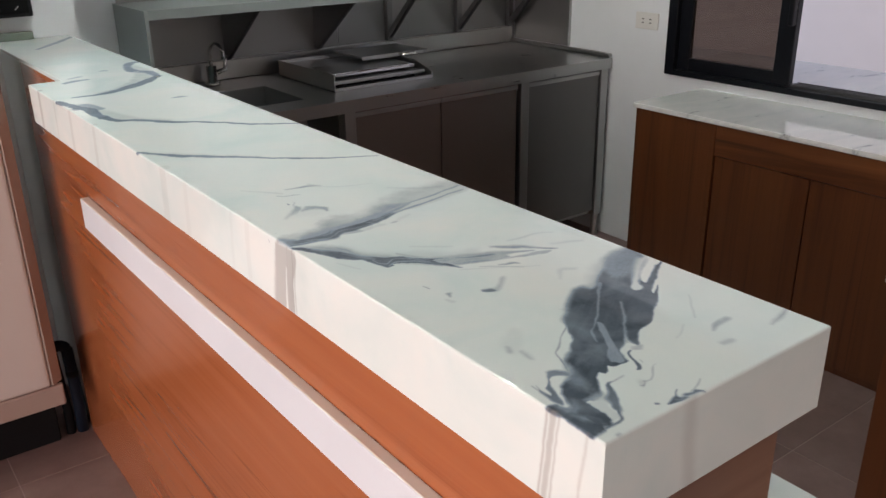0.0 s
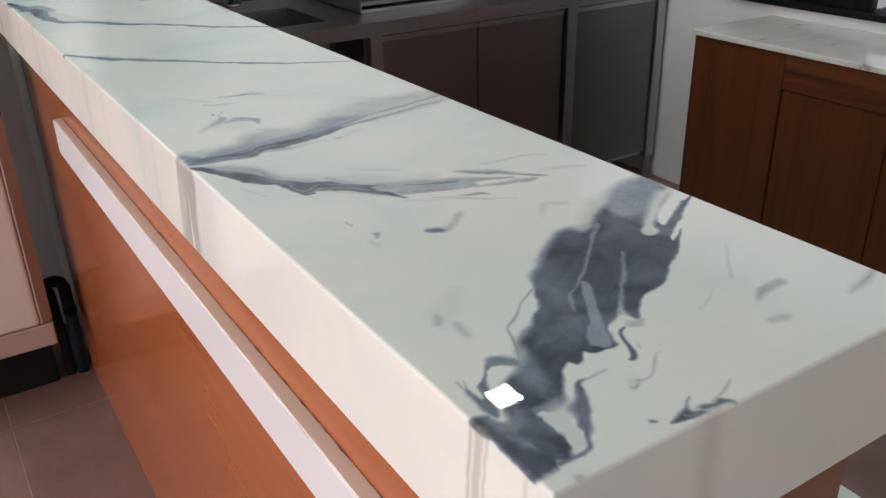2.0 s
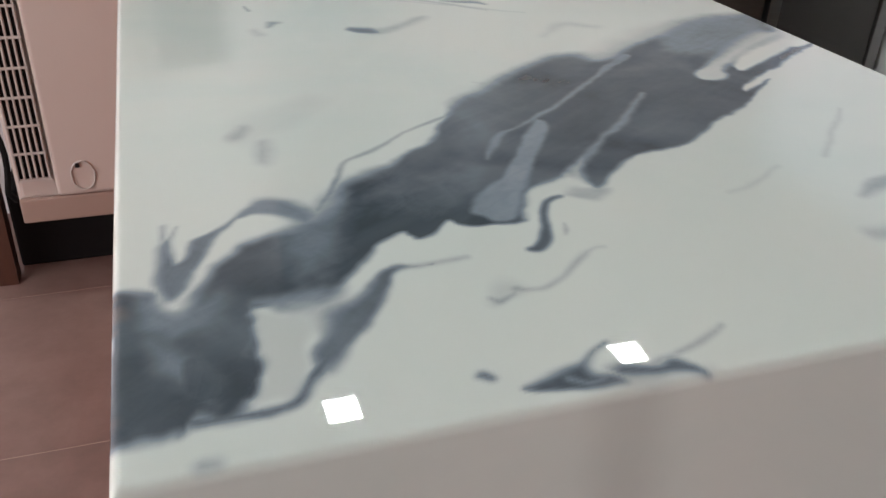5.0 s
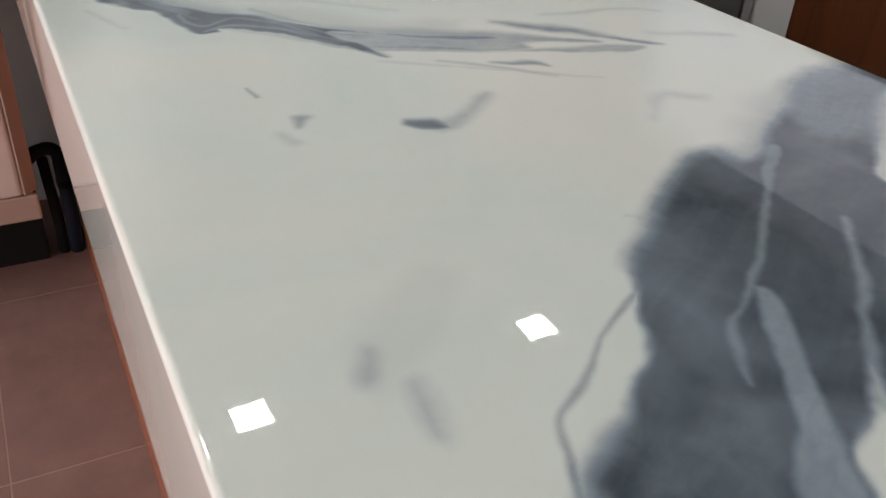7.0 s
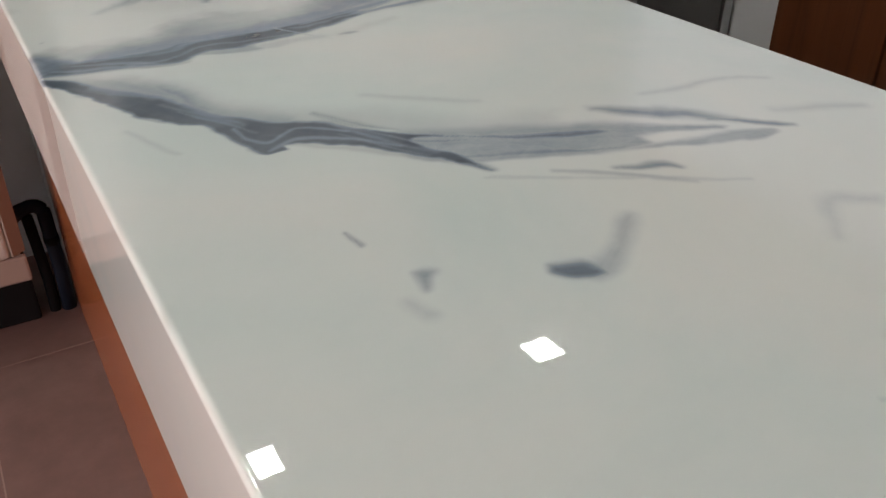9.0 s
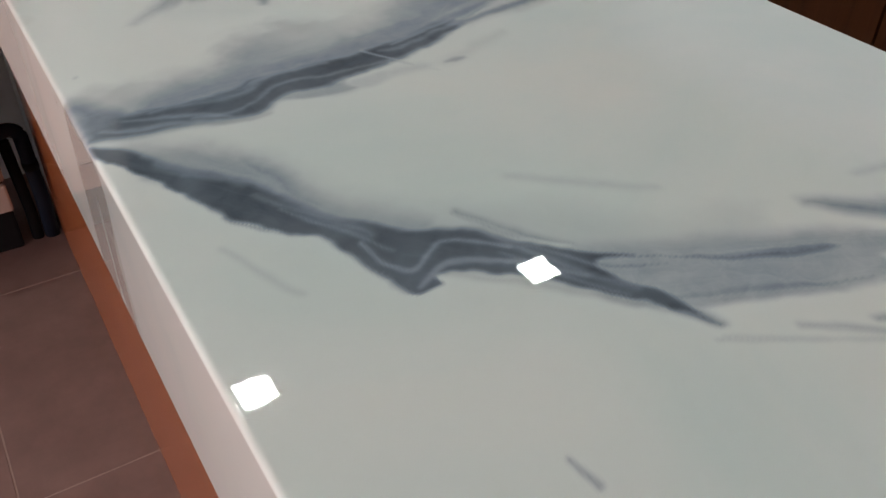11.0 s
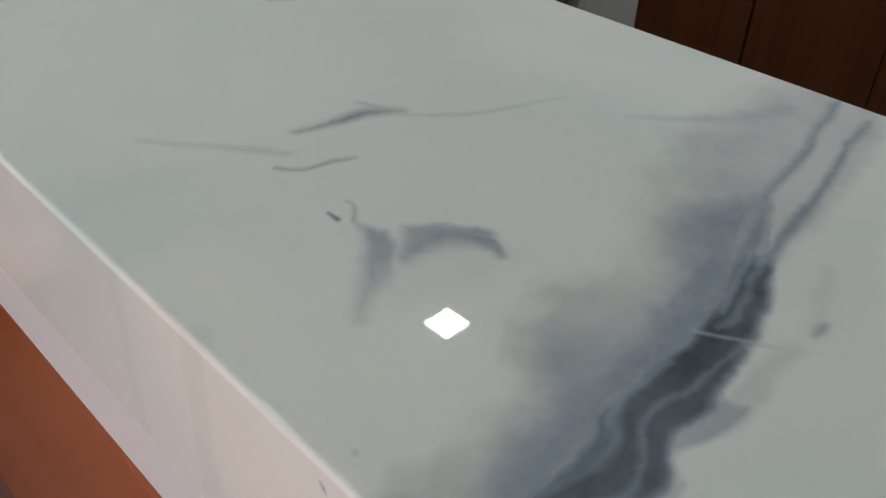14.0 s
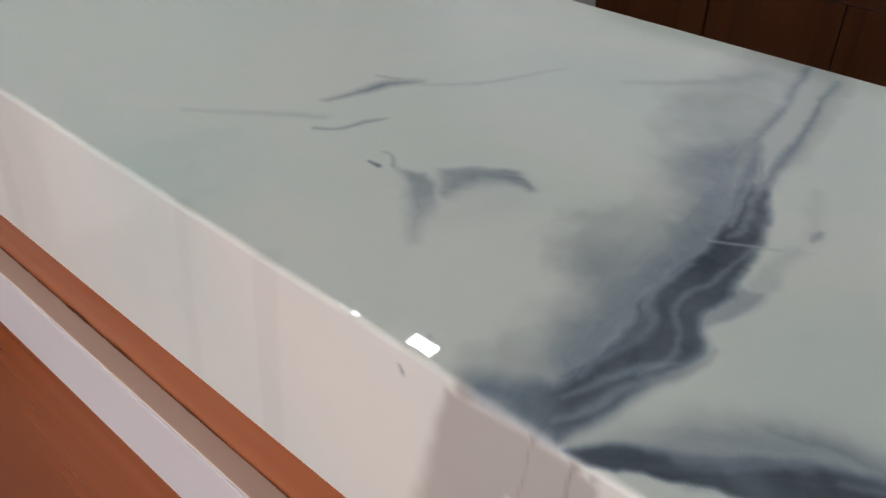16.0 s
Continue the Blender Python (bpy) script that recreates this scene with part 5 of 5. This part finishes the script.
part("pipe", tube([(0.012, 2.112, 0.262), (0.016, 2.11, 0.18), (0.02, 2.106, 0.08), (0.018, 2.1, 0.0)], 0.013, 12), M_RUBBER, hose, "thin black pipe", True)
part("tape_band", tube([(0.0505, 2.1, 0.205), (0.0515, 2.1, 0.185)], 0.0178, 14), M_RUBBER, hose, "", True)

stand = thing("wooden_stand", -0.62, 1.93, 0, "dark brown wooden stand with square legs", "stand")
for x in (-0.80, -0.462):
    part("leg", prism([(x + 0.004, 0.0), (x + 0.05, 0.0), (x + 0.056, 0.6), (x, 0.6)], "y", 1.985, 2.04), M_DARKWOOD, stand)
part("stand_body", box(-0.82, -0.400, 1.975, 2.15, 0.6, 1.1, 0.006), M_DARKWOOD, stand)
# added cord, a dark line for the shaded gap next to the stand
cable = thing("dark_gap_cord", -0.37, 1.93, 0, "added black cord in place of the dark gap beside the air conditioner", "cable")
part("cord", tube([(-0.372 + 0.008 * math.sin(k * 0.7), 1.93 - 0.004 * math.cos(k * 0.5), 1.0 - k * 0.031) for k in range(24)] + [(-0.37, 1.98, 0.24), (-0.37, 2.074, 0.2)], 0.007, 10), M_RUBBER, cable, "", True)
dev = thing("wall_box", 0.09, 2.4, 1.5, "tall black electrical box on the white wall", "electrical box")
part("case", box(0.004, 0.187, 2.365, 2.4045, 1.185, 1.82, 0.004), M_BLACK, dev)
part("cover", box(0.014, 0.177, 2.361, 2.3655, 1.195, 1.81, 0.002), M_RUBBER, dev)
part("mark", tube([(0.14, 2.3605, 1.205), (0.15, 2.3605, 1.215)], 0.0012, 6), M_PLASTIC, dev)
strip = thing("upstand_strip", 0.12, 2.39, TOP, "low grey-green stone strip against the wall on the bar top", "upstand")
part("strip", box(0.07, 0.178, 2.372, 2.3995, TOP + 0.0005, TOP + 0.022, 0.0015), M_STRIP, strip)
hood = thing("wall_cabinet", 0.53, 2.8, 1.38, "grey-green painted metal cabinet fixed high on the back wall", "cabinet")
part("body", box(0.40, 0.665, 2.62, YB - 0.002, 1.42, 1.645, 0.004), M_HOOD, hood)
part("door", box(0.405, 0.66, 2.605, 2.619, 1.426, 1.639, 0.003), M_HOOD, hood)

# ---- ceiling lamps ----
def ceiling_lamp(x, y, glow):
    d = thing("ceiling_lamp", x, y, CEIL, "square white ceiling downlight, switched on", "ceiling lamp", "ceiling lamps")
    part("diffuser", box(x - 0.046, x + 0.046, y - 0.046, y + 0.046, CEIL - 0.012, CEIL - 0.008), glow, d)
    bm = bmesh.new()
    for a, b, c, e in ((-0.06, 0.06, -0.06, -0.0465), (-0.06, 0.06, 0.0465, 0.06), (-0.06, -0.0465, -0.0465, 0.0465), (0.0465, 0.06, -0.0465, 0.0465)):
        box(x + a, x + b, y + c, y + e, CEIL - 0.014, CEIL - 0.0005, bm=bm)
    part("bezel", bm, M_PLASTIC, d)
    return d


# first two show in the bar top; last two are unseen, added fill
for _x, _y in ((1.268, 1.712), (0.365, 1.688), (-0.51, 1.69), (-1.4, 0.4)):
    ceiling_lamp(_x, _y, M_LAMP)
ceiling_lamp(0.375, -0.9, M_LAMP_DIM)

# ---- floor tiles, last ----
structure("floor", box(-3.4, XW, -3.4, YB, -0.1, -0.0031), M_GROUT, "brown-grey square floor tiles with thin joints", "floor")
floor = bpy.data.objects["floor"]
TS, GAP = 0.6, 0.003
bm = bmesh.new()
for i in range(-5, 5):
    box(-0.166 + i * TS - GAP, -0.166 + i * TS, -3.4, YB, -0.003, -0.0011, bm=bm)
for j in range(-7, 3):
    box(-3.4, XW, 1.32 + j * TS - GAP, 1.32 + j * TS, -0.003, -0.0010, bm=bm)
part("grout", bm, M_JOINT, floor)
me = None
for i in range(-6, 5):
    for j in range(-6, 6):
        x0, y0 = -0.166 + i * TS, 1.32 + j * TS
        x1, y1 = min(x0 + TS - GAP, XW), min(y0 + TS - GAP, YB)
        x0, y0 = max(x0, -3.4), max(y0, -3.4)
        if x1 - x0 < 0.02 or y1 - y0 < 0.02:
            continue
        part("tile", box(x0, x1, y0, y1, -0.003, 0.0, 0.0006, 1), M_TILE, floor)
